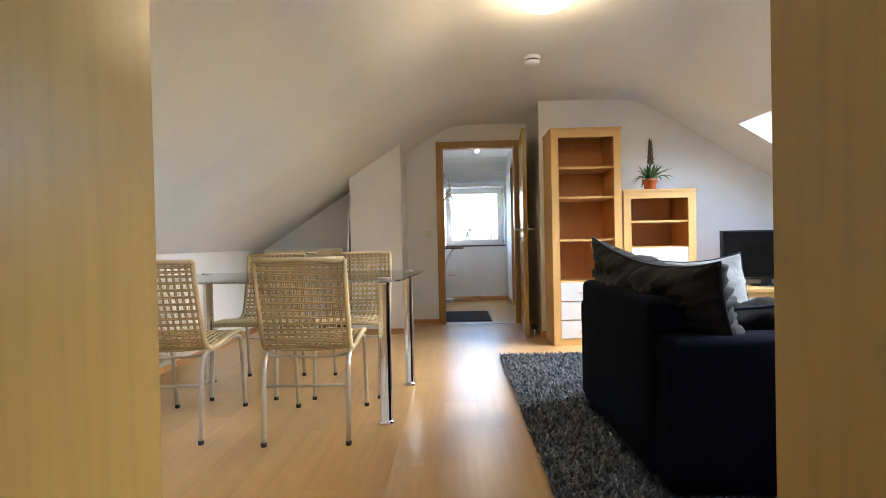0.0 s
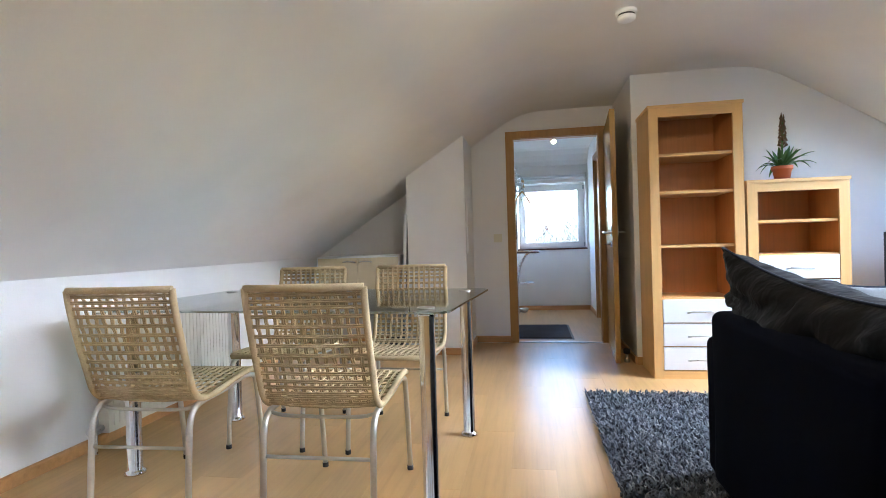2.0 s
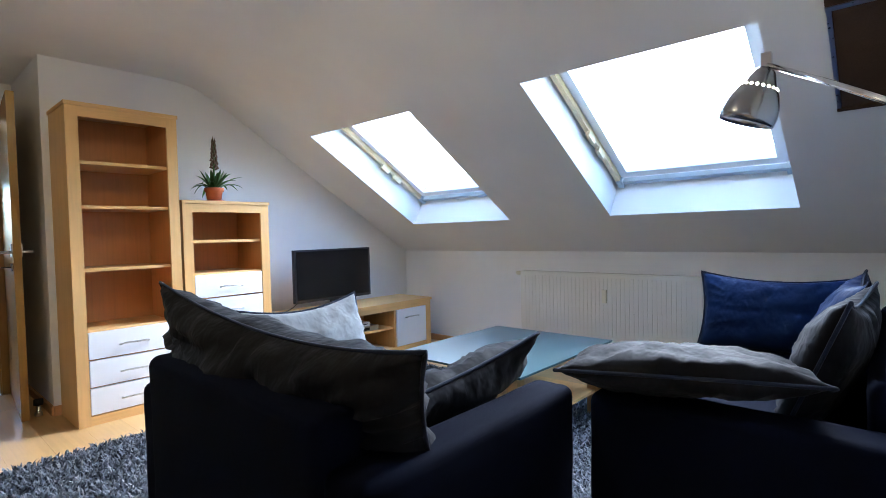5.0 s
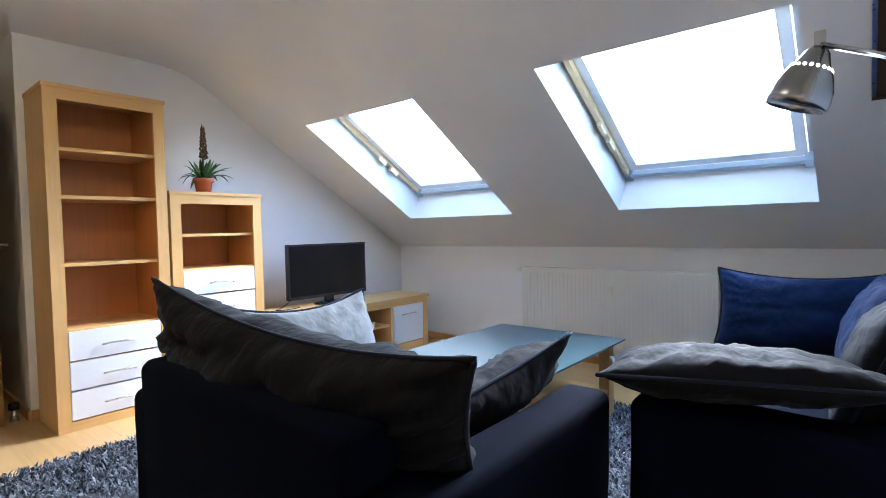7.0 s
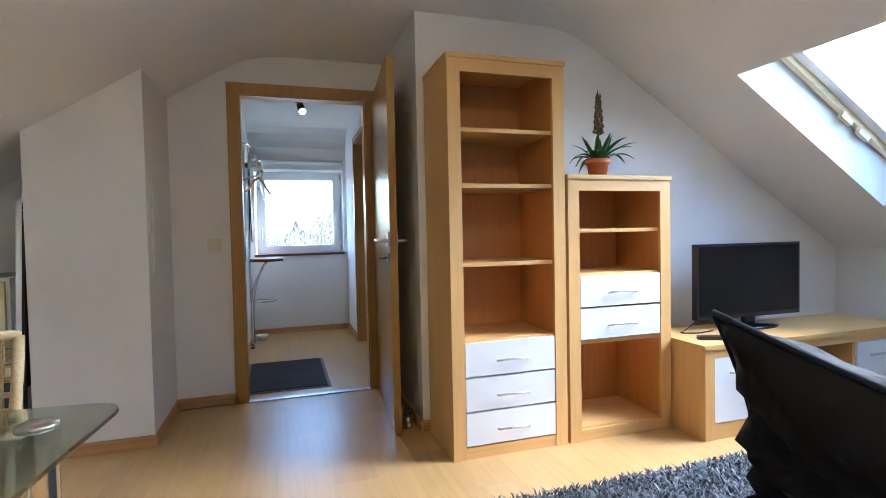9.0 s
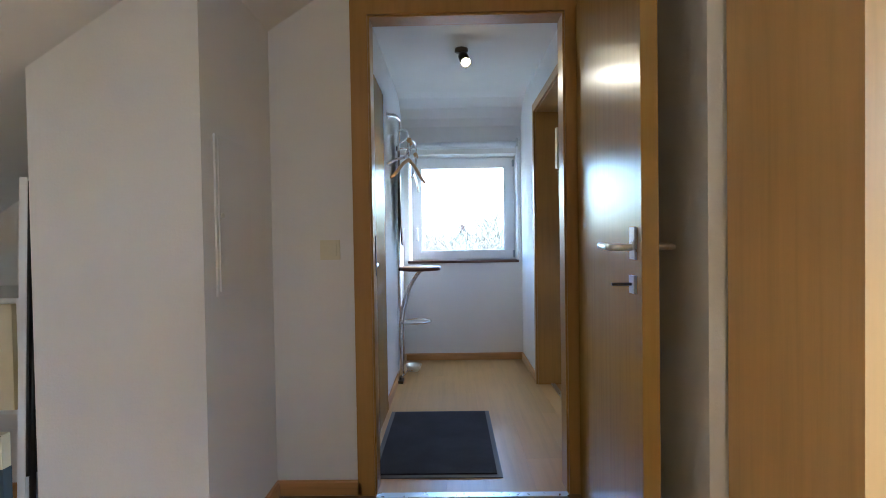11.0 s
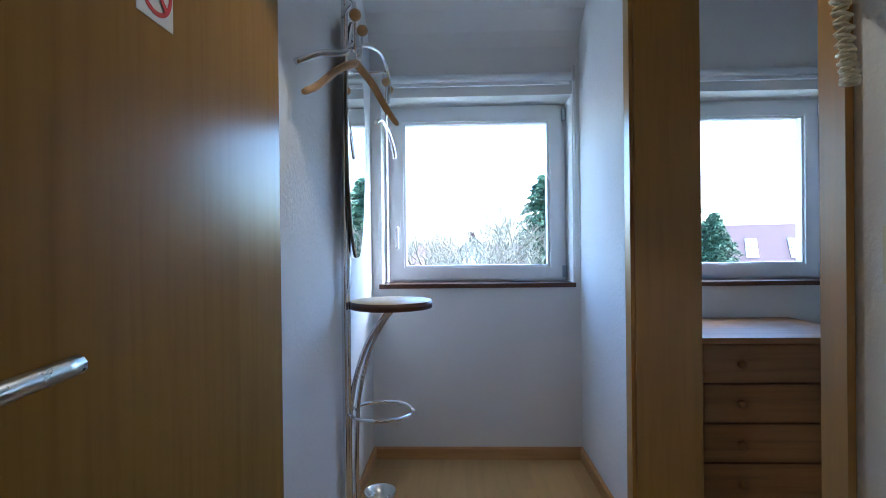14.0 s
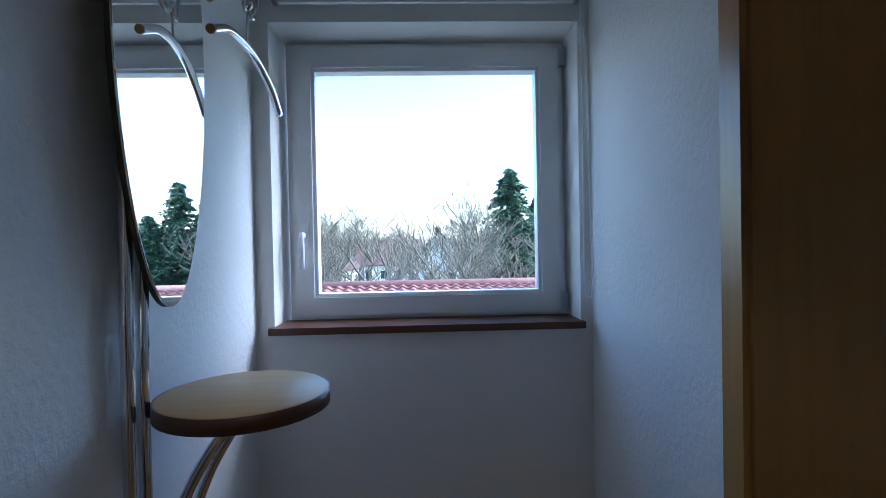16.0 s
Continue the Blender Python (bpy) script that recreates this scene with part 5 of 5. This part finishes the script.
part("umbrella_ring", loop(0.205, 8.10, 0.453, 0.118, 0.006), CHROME, rack, "chrome umbrella ring")
part("drip_cup", lathe([(0.03, 0), (0.045, 0.012), (0.06, 0.05), (0.064, 0.05), (0.05, 0.008), (0.03, -0.006), (0, -0.006), (0, 0), (0.03, 0)], pose(0.175, 8.22, 0.045), 28), STEEL, rack, "small metal drip cup")
part("cup_arm", tube(smooth_path([(0.09, 8.06, 0.03), (0.10, 8.13, 0.03), (0.13, 8.18, 0.055)], 5), 0.007, 8), CHROME, rack)
part("foot", boxes((0.062, 0.11, 8.01, 8.11, 0, 0.02)), DARKGUN, rack, "dark foot", bevel=0.005)


def ellipse_plate(cy, cz, ry, rz, x0, x1, grow=0.0, n=56):
    """A long mirror outline, narrower towards the bottom."""
    poly = []
    for k in range(n):
        a = 2 * math.pi * k / n
        s = math.sin(a)
        w = ry * (1 + 0.12 * s)
        poly.append((cy + (w + grow) * math.cos(a), cz + (rz + grow) * s))
    return prism(poly, "x", x0, x1)


part("mirror_back", ellipse_plate(8.115, 1.475, 0.160, 0.445, 0.108, 0.116), DARKGUN, rack, "dark mirror backing")
part("mirror", ellipse_plate(8.115, 1.475, 0.160, 0.445, 0.1165, 0.121), MIRROR, rack, "long oval mirror glass", bevel=0.002)
part("top_bar", tube(smooth_path([(0.11, 8.08, 1.80), (0.15, 8.10, 1.83), (0.20, 8.20, 1.84), (0.215, 8.30, 1.80), (0.215, 8.32, 1.72), (0.21, 8.30, 1.66)], 6), 0.008, 8), CHROME, rack)
part("top_bar", tube(smooth_path([(0.115, 7.92, 1.86), (0.16, 7.80, 1.84), (0.195, 7.72, 1.80), (0.20, 7.70, 1.70)], 6), 0.008, 8), CHROME, rack)
part("top_bar", tube([(0.0605, 8.30, 1.80), (0.21, 8.30, 1.80)], 0.006, 8), CHROME, rack)
for hy, hz in ((7.70, 1.73), (8.31, 1.735)):
    for d in (-0.045, 0.045):
        hk = part("hook", tube(smooth_path([(0.20, hy, hz - 0.06), (0.205, hy + d * 0.5, hz - 0.085), (0.21, hy + d, hz - 0.06), (0.212, hy + d * 1.15, hz - 0.005)], 6), 0.005, 8), CHROME, rack)
        part("ball", lathe([(0.0175 * math.sin(math.pi * k / 10), -0.0175 * math.cos(math.pi * k / 10)) for k in range(11)], pose(0.213, hy + d * 1.18, hz + 0.008), 16), BALL, hk, "wooden ball tip")
for pts in ([(0.195, 7.70, 1.68), (0.185, 7.63, 1.625), (0.13, 7.57, 1.60), (0.075, 7.53, 1.565)], [(0.187, 8.15, 1.552), (0.19, 8.24, 1.585), (0.20, 8.35, 1.575), (0.21, 8.44, 1.53), (0.215, 8.50, 1.475)]):
    part("curved_arm", tube(smooth_path(pts, 8), 0.0095, 10), CHROME, rack, "curved chrome arm")
part("hanger_wire", tube([(0.203, 8.31, 1.655), (0.2, 8.31, 1.58)], 0.0025, 6), CHROME, rack)
hg = thing("coat_hanger", (0.205, 7.70, 1.60), "plain wooden coat hanger on the rack", "coat hanger")
part("hook", tube(smooth_path([(0.205, 7.69, 1.625), (0.205, 7.69, 1.65), (0.212, 7.70, 1.675), (0.215, 7.715, 1.66)], 6), 0.0022, 6), STEEL, hg, "thin metal hook")
bm = bmesh.new()
for end in ((0.105, 7.50, 1.475), (0.305, 7.87, 1.475)):
    c = Vector((0.205, 7.69, 1.615))
    e = Vector(end)
    add_tube(bm, smooth_path([c, c.lerp(e, 0.35) + Vector((0, 0, 0.010)), c.lerp(e, 0.75) + Vector((0, 0, -0.004)), e], 5), 0.012, 8, True, [0.012] * 4 + [0.0115] * 4 + [0.011] * 4 + [0.010] * 3 + [0.007])
part("shoulder_bar", bm, BALL, hg, "curved wooden shoulders")

ph = thing("intercom", (HX1, 6.935, 1.42), "cream wall intercom handset with a coiled cord", "intercom")
part("body", boxes((HX1 - 0.028, HX1, 6.895, 6.985, 1.43, 1.66)), CREAM, ph, bevel=0.008)
part("handset", boxes((HX1 - 0.062, HX1 - 0.029, 6.945, 6.985, 1.44, 1.655)), CREAM, ph, bevel=0.012, seg=3)
part("call_button", boxes((HX1 - 0.033, HX1 - 0.027, 6.905, 6.925, 1.53, 1.56)), BLACK, ph, "dark button")
part("cord", tube([(HX1 - 0.045 + 0.011 * math.cos(k * 1.3), 6.955 + 0.011 * math.sin(k * 1.3) - 0.02 * abs(math.sin(math.pi * k / 110)), 1.43 - 0.135 * math.sin(math.pi * k / 110)) for k in range(111)], 0.003, 5), CREAM, ph, "coiled cord")
for z0, z1 in ((1.385, 1.47), (1.36, 1.43)):
    single("surface_cable", tube([(HX1 - 0.003, 6.86, z0), (HX1 - 0.003, 6.62, z1)], 0.003, 6), WHITE, "thin white cable clipped along the wall", "cable")

# ---- bedroom things ----
chest = thing("chest_of_drawers", (1.80, 8.45, 0), "pine chest of drawers under the bedroom window", "chest of drawers")
part("top", boxes((1.40, 2.10, 8.17, 8.72, 0.685, 0.708)), PINE, chest, bevel=0.006)
part("body", boxes((1.42, 1.44, 8.20, 8.71, 0.0, 0.685), (2.06, 2.08, 8.20, 8.71, 0.0, 0.685), (1.44, 2.06, 8.69, 8.71, 0.02, 0.685), (1.44, 2.06, 8.21, 8.23, 0.0, 0.06)), PINE, chest)
for k in range(4):
    z = 0.065 + k * 0.154
    d = part("drawer", boxes((1.443, 2.057, 8.192, 8.215, z + 0.004, z + 0.15), (1.46, 2.04, 8.215, 8.66, z + 0.02, z + 0.12)), PINE, chest, bevel=0.004)
    for x in (1.58, 1.92):
        part("knob", lathe([(0, 0), (0.008, 0), (0.008, 0.012), (0.016, 0.02), (0.014, 0.03), (0, 0.033)], Matrix.Translation((x, 8.192, z + 0.078)) @ Matrix.Rotation(radians(90), 4, "X"), 14), PINE, d, "turned wooden knob")
orn = thing("blue_ornament", (1.60, 8.80, 0.884), "small glossy blue ornament on the window sill", "ornament")
part("figure", lathe([(0, 0.0), (0.022, 0.0), (0.016, 0.012), (0.03, 0.04), (0.036, 0.065), (0.028, 0.09), (0.012, 0.11), (0, 0.118)], pose(1.60, 8.80, 0.8845) @ Matrix.Diagonal((1.3, 0.6, 1, 1)), 18), BLUEGLASS, orn)

# ---- outside ----


def plain(name, col, rough=0.9, var=0.25, scale=0.6):
    m, nt, b = base(name, col, rough)
    f = noise_tex(nt, coords(nt), scale, 5)
    nt.links.new(ramp(nt, f, [(0.3, scaled(col, 1 - var)), (0.7, scaled(col, 1 + var))]), b.inputs["Base Color"])
    return m


GRASS = plain("winter_grass", (0.07, 0.085, 0.035))
BARK = plain("grey_bark", (0.16, 0.135, 0.115), 0.9, 0.3, 4)
TWIG = plain("brown_twig", (0.185, 0.168, 0.125), 0.9, 0.3, 4)
NEEDLE = plain("spruce_needle", (0.035, 0.075, 0.035), 0.8, 0.5, 2)
RENDERW = plain("house_render", (0.62, 0.60, 0.56), 0.9, 0.06, 1)
ROOFTILE = plain("dark_roof_tile", (0.09, 0.045, 0.04), 0.8, 0.2, 3)
ROOFGREY = plain("grey_roof_tile", (0.08, 0.075, 0.08), 0.8, 0.2, 3)
REDTILE = plain("red_clay_tile", (0.20, 0.085, 0.075), 0.7, 0.25, 5)
DARKPANE = paint("dark_pane", (0.03, 0.04, 0.05), 0.1)
GZ = -5.0
structure("ground", boxes((-600, 600, -600, 900, GZ - 0.2, GZ)), GRASS, "winter grass and gardens far below", "ground")


def house(x, y, w, d, eave, ridge, turn, roofmat, label, sky=0, front=True):
    """Gabled house: ridge along local x."""
    m = pose(x, y, GZ, 0, 0, turn)
    h = thing("house", (x, y, GZ), label, "house")
    wl = bmesh.new()
    add_box(wl, -w / 2, w / 2, -d / 2, d / 2, 0, eave)
    wl.transform(m)
    part("wall", wl, RENDERW, h)
    for s in (-1, 1):
        g = prism([(-d / 2, eave), (d / 2, eave), (0, ridge)], "x", s * w / 2 - 0.1 * s, s * w / 2)
        g.transform(m)
        part("gable", g, RENDERW, h)
    ov = 0.5
    for s in (-1, 1):
        r = bmesh.new()
        sl = (ridge - eave) / (d / 2)
        a = [(0, ridge + 0.05), (s * (d / 2 + ov), eave - ov * sl + 0.05), (s * (d / 2 + ov), eave - ov * sl + 0.25), (0, ridge + 0.25)]
        r = prism(a, "x", -w / 2 - ov, w / 2 + ov)
        r.transform(m)
        rf = part("roof", r, roofmat, h, "tiled roof slope")
        if s < 0:
            for k in range(sky):
                u = -w / 2 + w * (k + 0.8) / (sky + 0.6)
                for q in (0.42, 0.62):
                    yy, zz = -d / 2 * q, ridge - (ridge - eave) * q + 0.27
                    e = Matrix.Translation((u, yy, zz)) @ Matrix.Rotation(math.atan(sl), 4, "X")
                    part("roof_window", boxes((-0.4, 0.4, -0.6, 0.6, -0.03, 0.06), m=m @ e), UPVC if q > 0.5 else SKYFRAME, rf, "pale roof window")
    part("chimney", boxes((w * 0.2, w * 0.2 + 0.7, -0.35, 0.35, ridge - 0.8, ridge + 0.9), m=m), ROOFTILE, h)
    for k in range(int(w // 2.2)):
        u = -w / 2 + 1.2 + k * 2.2
        for z in (1.0, 3.6):
            if z + 1.3 < eave:
                f = part("window", boxes((u - 0.55, u + 0.55, -d / 2 - 0.06, -d / 2 + 0.05, z, z + 1.3), m=m), UPVC, h, "white window frame")
                part("pane", boxes((u - 0.45, u + 0.45, -d / 2 - 0.075, -d / 2 - 0.06, z + 0.1, z + 1.2), m=m), DARKPANE, f)
    for k in (-1, 1):
        for s in (-1, 1):
            f = part("window", boxes((s * w / 2 - 0.06, s * w / 2 + 0.06, k * 1.3 - 0.5, k * 1.3 + 0.5, eave - 1.6, eave - 0.4), m=m), UPVC, h, "white gable window")
            part("pane", boxes((s * w / 2 - 0.075, s * w / 2 + 0.075, k * 1.3 - 0.4, k * 1.3 + 0.4, eave - 1.5, eave - 0.5), m=m), DARKPANE, f)
    return h


house(2.0, 66, 9, 8, 3.4, 7.0, 90, ROOFGREY, "white gabled house with a grey roof among bare trees")
house(-13, 70, 9, 8, 3.2, 6.4, 80, ROOFTILE, "white gabled house with a reddish roof")
house(-5.5, 84, 10, 9, 3.2, 6.4, 20, ROOFTILE, "white house with a reddish tiled roof")
house(12, 92, 14, 9, 3.0, 6.2, 0, ROOFTILE, "long house with a dark red roof")
house(-22, 98, 14, 9, 3.0, 6.4, 5, ROOFGREY, "distant house with a grey roof")
house(27, 48, 16, 11, 3.6, 7.4, -25, ROOFTILE, "row house with a dark red roof and roof windows", 5)
house(46, 70, 22, 11, 3.0, 6.5, -10, ROOFGREY, "row house with a grey roof and roof windows", 6)
house(34, 100, 16, 10, 3.2, 6.6, 0, ROOFTILE, "distant house with a dark red roof", 2)


def bare_tree(x, y, height, seed, spread=0.55, levels=5):
    rt = random.Random(seed)
    t = thing("bare_tree", (x, y, GZ), "leafless winter tree with fine spreading twigs", "tree")
    trunk, twigs = bmesh.new(), bmesh.new()

    def grow(p, d, l, r, lev):
        q = [p]
        for k in range(3):
            d = (d + Vector((rt.uniform(-1, 1), rt.uniform(-1, 1), rt.uniform(-0.5, 0.8))) * 0.16).normalized()
            q.append(q[-1] + d * l / 3)
        r2 = max(r, 0.016)
        add_tube(trunk if lev < 2 else twigs, q, r2, 6 if lev < 2 else 3, False, [r2, r2 * 0.9, r2 * 0.75, r2 * 0.62])
        if lev < levels:
            for k in range(rt.choice((3, 4)) if lev < 3 else rt.choice((2, 3, 4))):
                a = rt.uniform(0, 6.28)
                side = Vector((math.cos(a), math.sin(a), rt.uniform(-0.1, 0.4)))
                grow(q[rt.choice((2, 3, 3))], (d * (1 - spread) + side * spread + Vector((0, 0, 0.18))).normalized(), l * rt.uniform(0.58, 0.8), r * 0.55, lev + 1)
    grow(Vector((x, y, GZ)), Vector((0, 0, 1)), height * 0.34, height * 0.022, 0)
    part("trunk", trunk, BARK, t)
    part("crown", twigs, TWIG, t, "bare twigs")


for i, (x, y, h) in enumerate(((-1.8, 26, 7.6), (1.6, 29, 7.4), (-5.0, 30, 7.8), (5.0, 31, 7.0), (-3.2, 36, 7.2), (3.2, 38, 7.6), (-8.5, 38, 7.8), (8.5, 34, 7.0), (0.2, 44, 7.4), (-12, 46, 8.0), (-0.2, 22.5, 6.4), (-3.6, 23.5, 6.6), (2.8, 23.0, 6.3), (5.6, 24.5, 6.4))):
    bare_tree(x, y, h * 1.2, 40 + i)


def spruce(x, y, height, width, seed):
    rt = random.Random(seed)
    t = thing("spruce", (x, y, GZ), "dark green spruce with drooping uneven branches", "tree")
    part("trunk", tube([(x, y, GZ), (x + 0.1, y, GZ + height * 0.6), (x, y, GZ + height)], 0.2, 8, [0.24, 0.13, 0.02]), BARK, t)
    vs, fs = [], []
    for i in range(420):
        z = rt.uniform(0.08, 0.99) ** 0.9
        a = rt.uniform(0, 6.28)
        l = width / 2 * (1 - z) ** 0.66 * rt.uniform(0.5, 1.2) + 0.12
        for k in range(11):
            s = (k + rt.random()) / 11
            c = Vector((x + math.cos(a) * l * s, y + math.sin(a) * l * s, GZ + height * z - 0.34 * l * s * s + rt.uniform(-0.10, 0.08)))
            for j in range(3):
                b = rt.uniform(0, 6.28)
                w = rt.uniform(0.12, 0.30)
                d1 = Vector((math.cos(b), math.sin(b), rt.uniform(-0.8, 0.1))) * w
                d2 = Vector((-math.sin(b), math.cos(b), rt.uniform(-0.4, 0.4))) * w * 0.3
                n = len(vs)
                vs += [tuple(c - d2), tuple(c + d2), tuple(c + d1), tuple(c + Vector((0, 0, 0.07)) + d1 * 0.3)]
                fs += [(n, n + 1, n + 2), (n, n + 3, n + 2), (n + 1, n + 3, n + 2)]
    me = bpy.data.meshes.new("crown")
    me.from_pydata(vs, [], fs)
    me.materials.append(NEEDLE)
    c = new("crown", me)
    c.parent = t
    c.location = (-x, -y, -GZ)


spruce(4.9, 33, 9.8, 7.0, 7)
spruce(7.0, 36, 8.6, 5.0, 8)
spruce(14.3, 38, 10.0, 6.0, 9)
spruce(12.9, 38.8, 9.2, 5.4, 11)
spruce(15.9, 37.5, 8.0, 5.8, 12)
spruce(-16, 52, 9.5, 4.0, 10)

# shrub belt and the far skyline
vs, fs = [], []
rt = random.Random(77)
for i in range(9000):
    x, y = rt.uniform(-26, 30), rt.uniform(24, 46)
    h = rt.uniform(1.0, 3.3)
    a = rt.uniform(0, 6.28)
    dx, dy = math.cos(a) * 0.6, math.sin(a) * 0.6
    n = len(vs)
    w = 0.012
    vs += [(x - w, y, GZ), (x + w, y, GZ), (x + dx, y + dy, GZ + h), (x + dx * 1.8, y - dy, GZ + h * 0.8)]
    fs += [(n, n + 1, n + 2), (n, n + 1, n + 3)]
me = bpy.data.meshes.new("shrubs")
me.from_pydata(vs, [], fs)
me.materials.append(TWIG)
tagged(new("shrubs", me), "leafless brown garden shrubs", "shrubs", kind="stuff")
bm = bmesh.new()
for i in range(90):
    x, y = rt.uniform(-220, 260), rt.uniform(130, 330)
    w, h = rt.uniform(6, 16), rt.uniform(5.0, 7.6)
    g = prism([(-5, 0), (5, 0), (5, h * 0.55), (0, h), (-5, h * 0.55)], "x", -w / 2, w / 2)
    g.transform(pose(x, y, GZ, 0, 0, rt.uniform(-40, 40)))
    me = bpy.data.meshes.new("tmp")
    g.to_mesh(me)
    g.free()
    bm.from_mesh(me)
    bpy.data.meshes.remove(me)
tagged(part("town", bm, plain("far_town", (0.22, 0.20, 0.20), 0.9, 0.4, 0.05), None), "far town roofs on the horizon", "backdrop", kind="structure")

# garage roof of red clay tiles just below the window
GY0, GY1, GZ0, GZ1 = 14.6, 17.4, -0.26, 0.26
gar = thing("garage", (0, 16.5, GZ), "long outbuilding with a red clay tile roof", "outbuilding")
part("wall", boxes((-9, 11, 14.9, 19.6, GZ, -0.37)), RENDERW, gar)
vs, fs = [], []
nx, ny, tw = 97, 11, 0.21
for j in range(ny):
    for i in range(nx):
        x0 = -9.2 + i * tw
        t0, t1 = j / ny, (j + 1.12) / ny
        ya, yb = GY0 + (GY1 - GY0) * t0, GY0 + (GY1 - GY0) * min(t1, 1.0)
        za, zb = GZ0 + (GZ1 - GZ0) * t0 + 0.045, GZ0 + (GZ1 - GZ0) * min(t1, 1.0) + 0.012
        n = len(vs)
        for q in range(7):
            u = q / 6
            bump_h = 0.038 * max(0, math.sin(math.pi * min(1, u / 0.62))) - 0.012 * math.sin(math.pi * max(0, (u - 0.62) / 0.38))
            vs += [(x0 + u * tw, ya, za + bump_h), (x0 + u * tw, yb, zb + bump_h), (x0 + u * tw, ya, za + bump_h - 0.035)]
        for q in range(6):
            k = n + q * 3
            fs += [(k, k + 3, k + 4, k + 1), (k + 2, k + 5, k + 3, k)]
me = bpy.data.meshes.new("roof_tiles")
me.from_pydata(vs, [], fs)
me.materials.append(REDTILE)
rt_ob = new("roof_tiles", me)
rt_ob.parent = gar
rt_ob.location = -Vector(gar.location)
tagged(rt_ob, "curved red clay tiles", kind="stuff")
part("rear_slope", prism([(GY1 - 0.05, GZ1), (19.9, -0.26), (19.9, -0.36), (14.7, -0.38), (14.7, -0.30)], "x", -9.2, 11.2), REDTILE, gar)
part("ridge", tube([(-9.2, GY1 + 0.02, GZ1 + 0.02), (11.2, GY1 + 0.02, GZ1 + 0.02)], 0.10, 10), REDTILE, gar, "rounded ridge tiles")

# ---- floor ----
floor = thing("floor", (0, 0, 0), "light beech laminate plank floor", "floor", kind="structure")
part("screed", boxes((-2.0, 4.35, -1.3, YD, -0.12, -0.008), (-0.05, 3.6, YD, 9.0, -0.12, -0.008)), SUBFLOOR, floor)
plank_meshes = {}


def plank(x0, x1, y0, y1):
    w, l = round(x1 - x0, 3), round(y1 - y0, 3)
    if (w, l) not in plank_meshes:
        bm = bmesh.new()
        c = 0.0005
        a = [bm.verts.new(p) for p in ((0, 0, -0.008), (w, 0, -0.008), (w, l, -0.008), (0, l, -0.008))]
        b = [bm.verts.new(p) for p in ((0, 0, -c), (w, 0, -c), (w, l, -c), (0, l, -c))]
        t = [bm.verts.new(p) for p in ((c, c, 0), (w - c, c, 0), (w - c, l - c, 0), (c, l - c, 0))]
        for p, q in ((a, b), (b, t)):
            for k in range(4):
                bm.faces.new((p[k], p[(k + 1) % 4], q[(k + 1) % 4], q[k]))
        bm.faces.new(t)
        me = bpy.data.meshes.new("plank")
        bm.to_mesh(me)
        bm.free()
        me.materials.append(PLANK)
        plank_meshes[w, l] = me
    ob = new("plank", plank_meshes[w, l])
    ob.location = (x0, y0, 0)
    ob.parent = floor


def lay(x0, x1, y0, y1, shift):
    pw, pl, gap = 0.193, 1.285, 0.0003
    x, r = x0, 0
    while x < x1 - 0.01:
        xe = min(x + pw, x1)
        y = y0 - (0, 0.43, 0.86, 0.2, 0.65)[r % 5] - shift
        while y < y1 - 0.01:
            a, b = max(y, y0), min(y + pl, y1)
            if b - a > 0.02 and not (x > 1.12 and a > YB + 0.05 and y1 <= YD):
                plank(x, xe - gap, a, b - gap)
            y += pl
        x += pw
        r += 1


lay(XL, XR, -1.2, 6.322, 0.0)
lay(HX0, HX1, 6.368, HY1, 0.3)
lay(HX1 + 0.001, HX1 + TH + 0.004, BY0, BY1, 0.2)
lay(HX1 + TH + 0.005, 3.5, 6.53, HY1, 0.1)
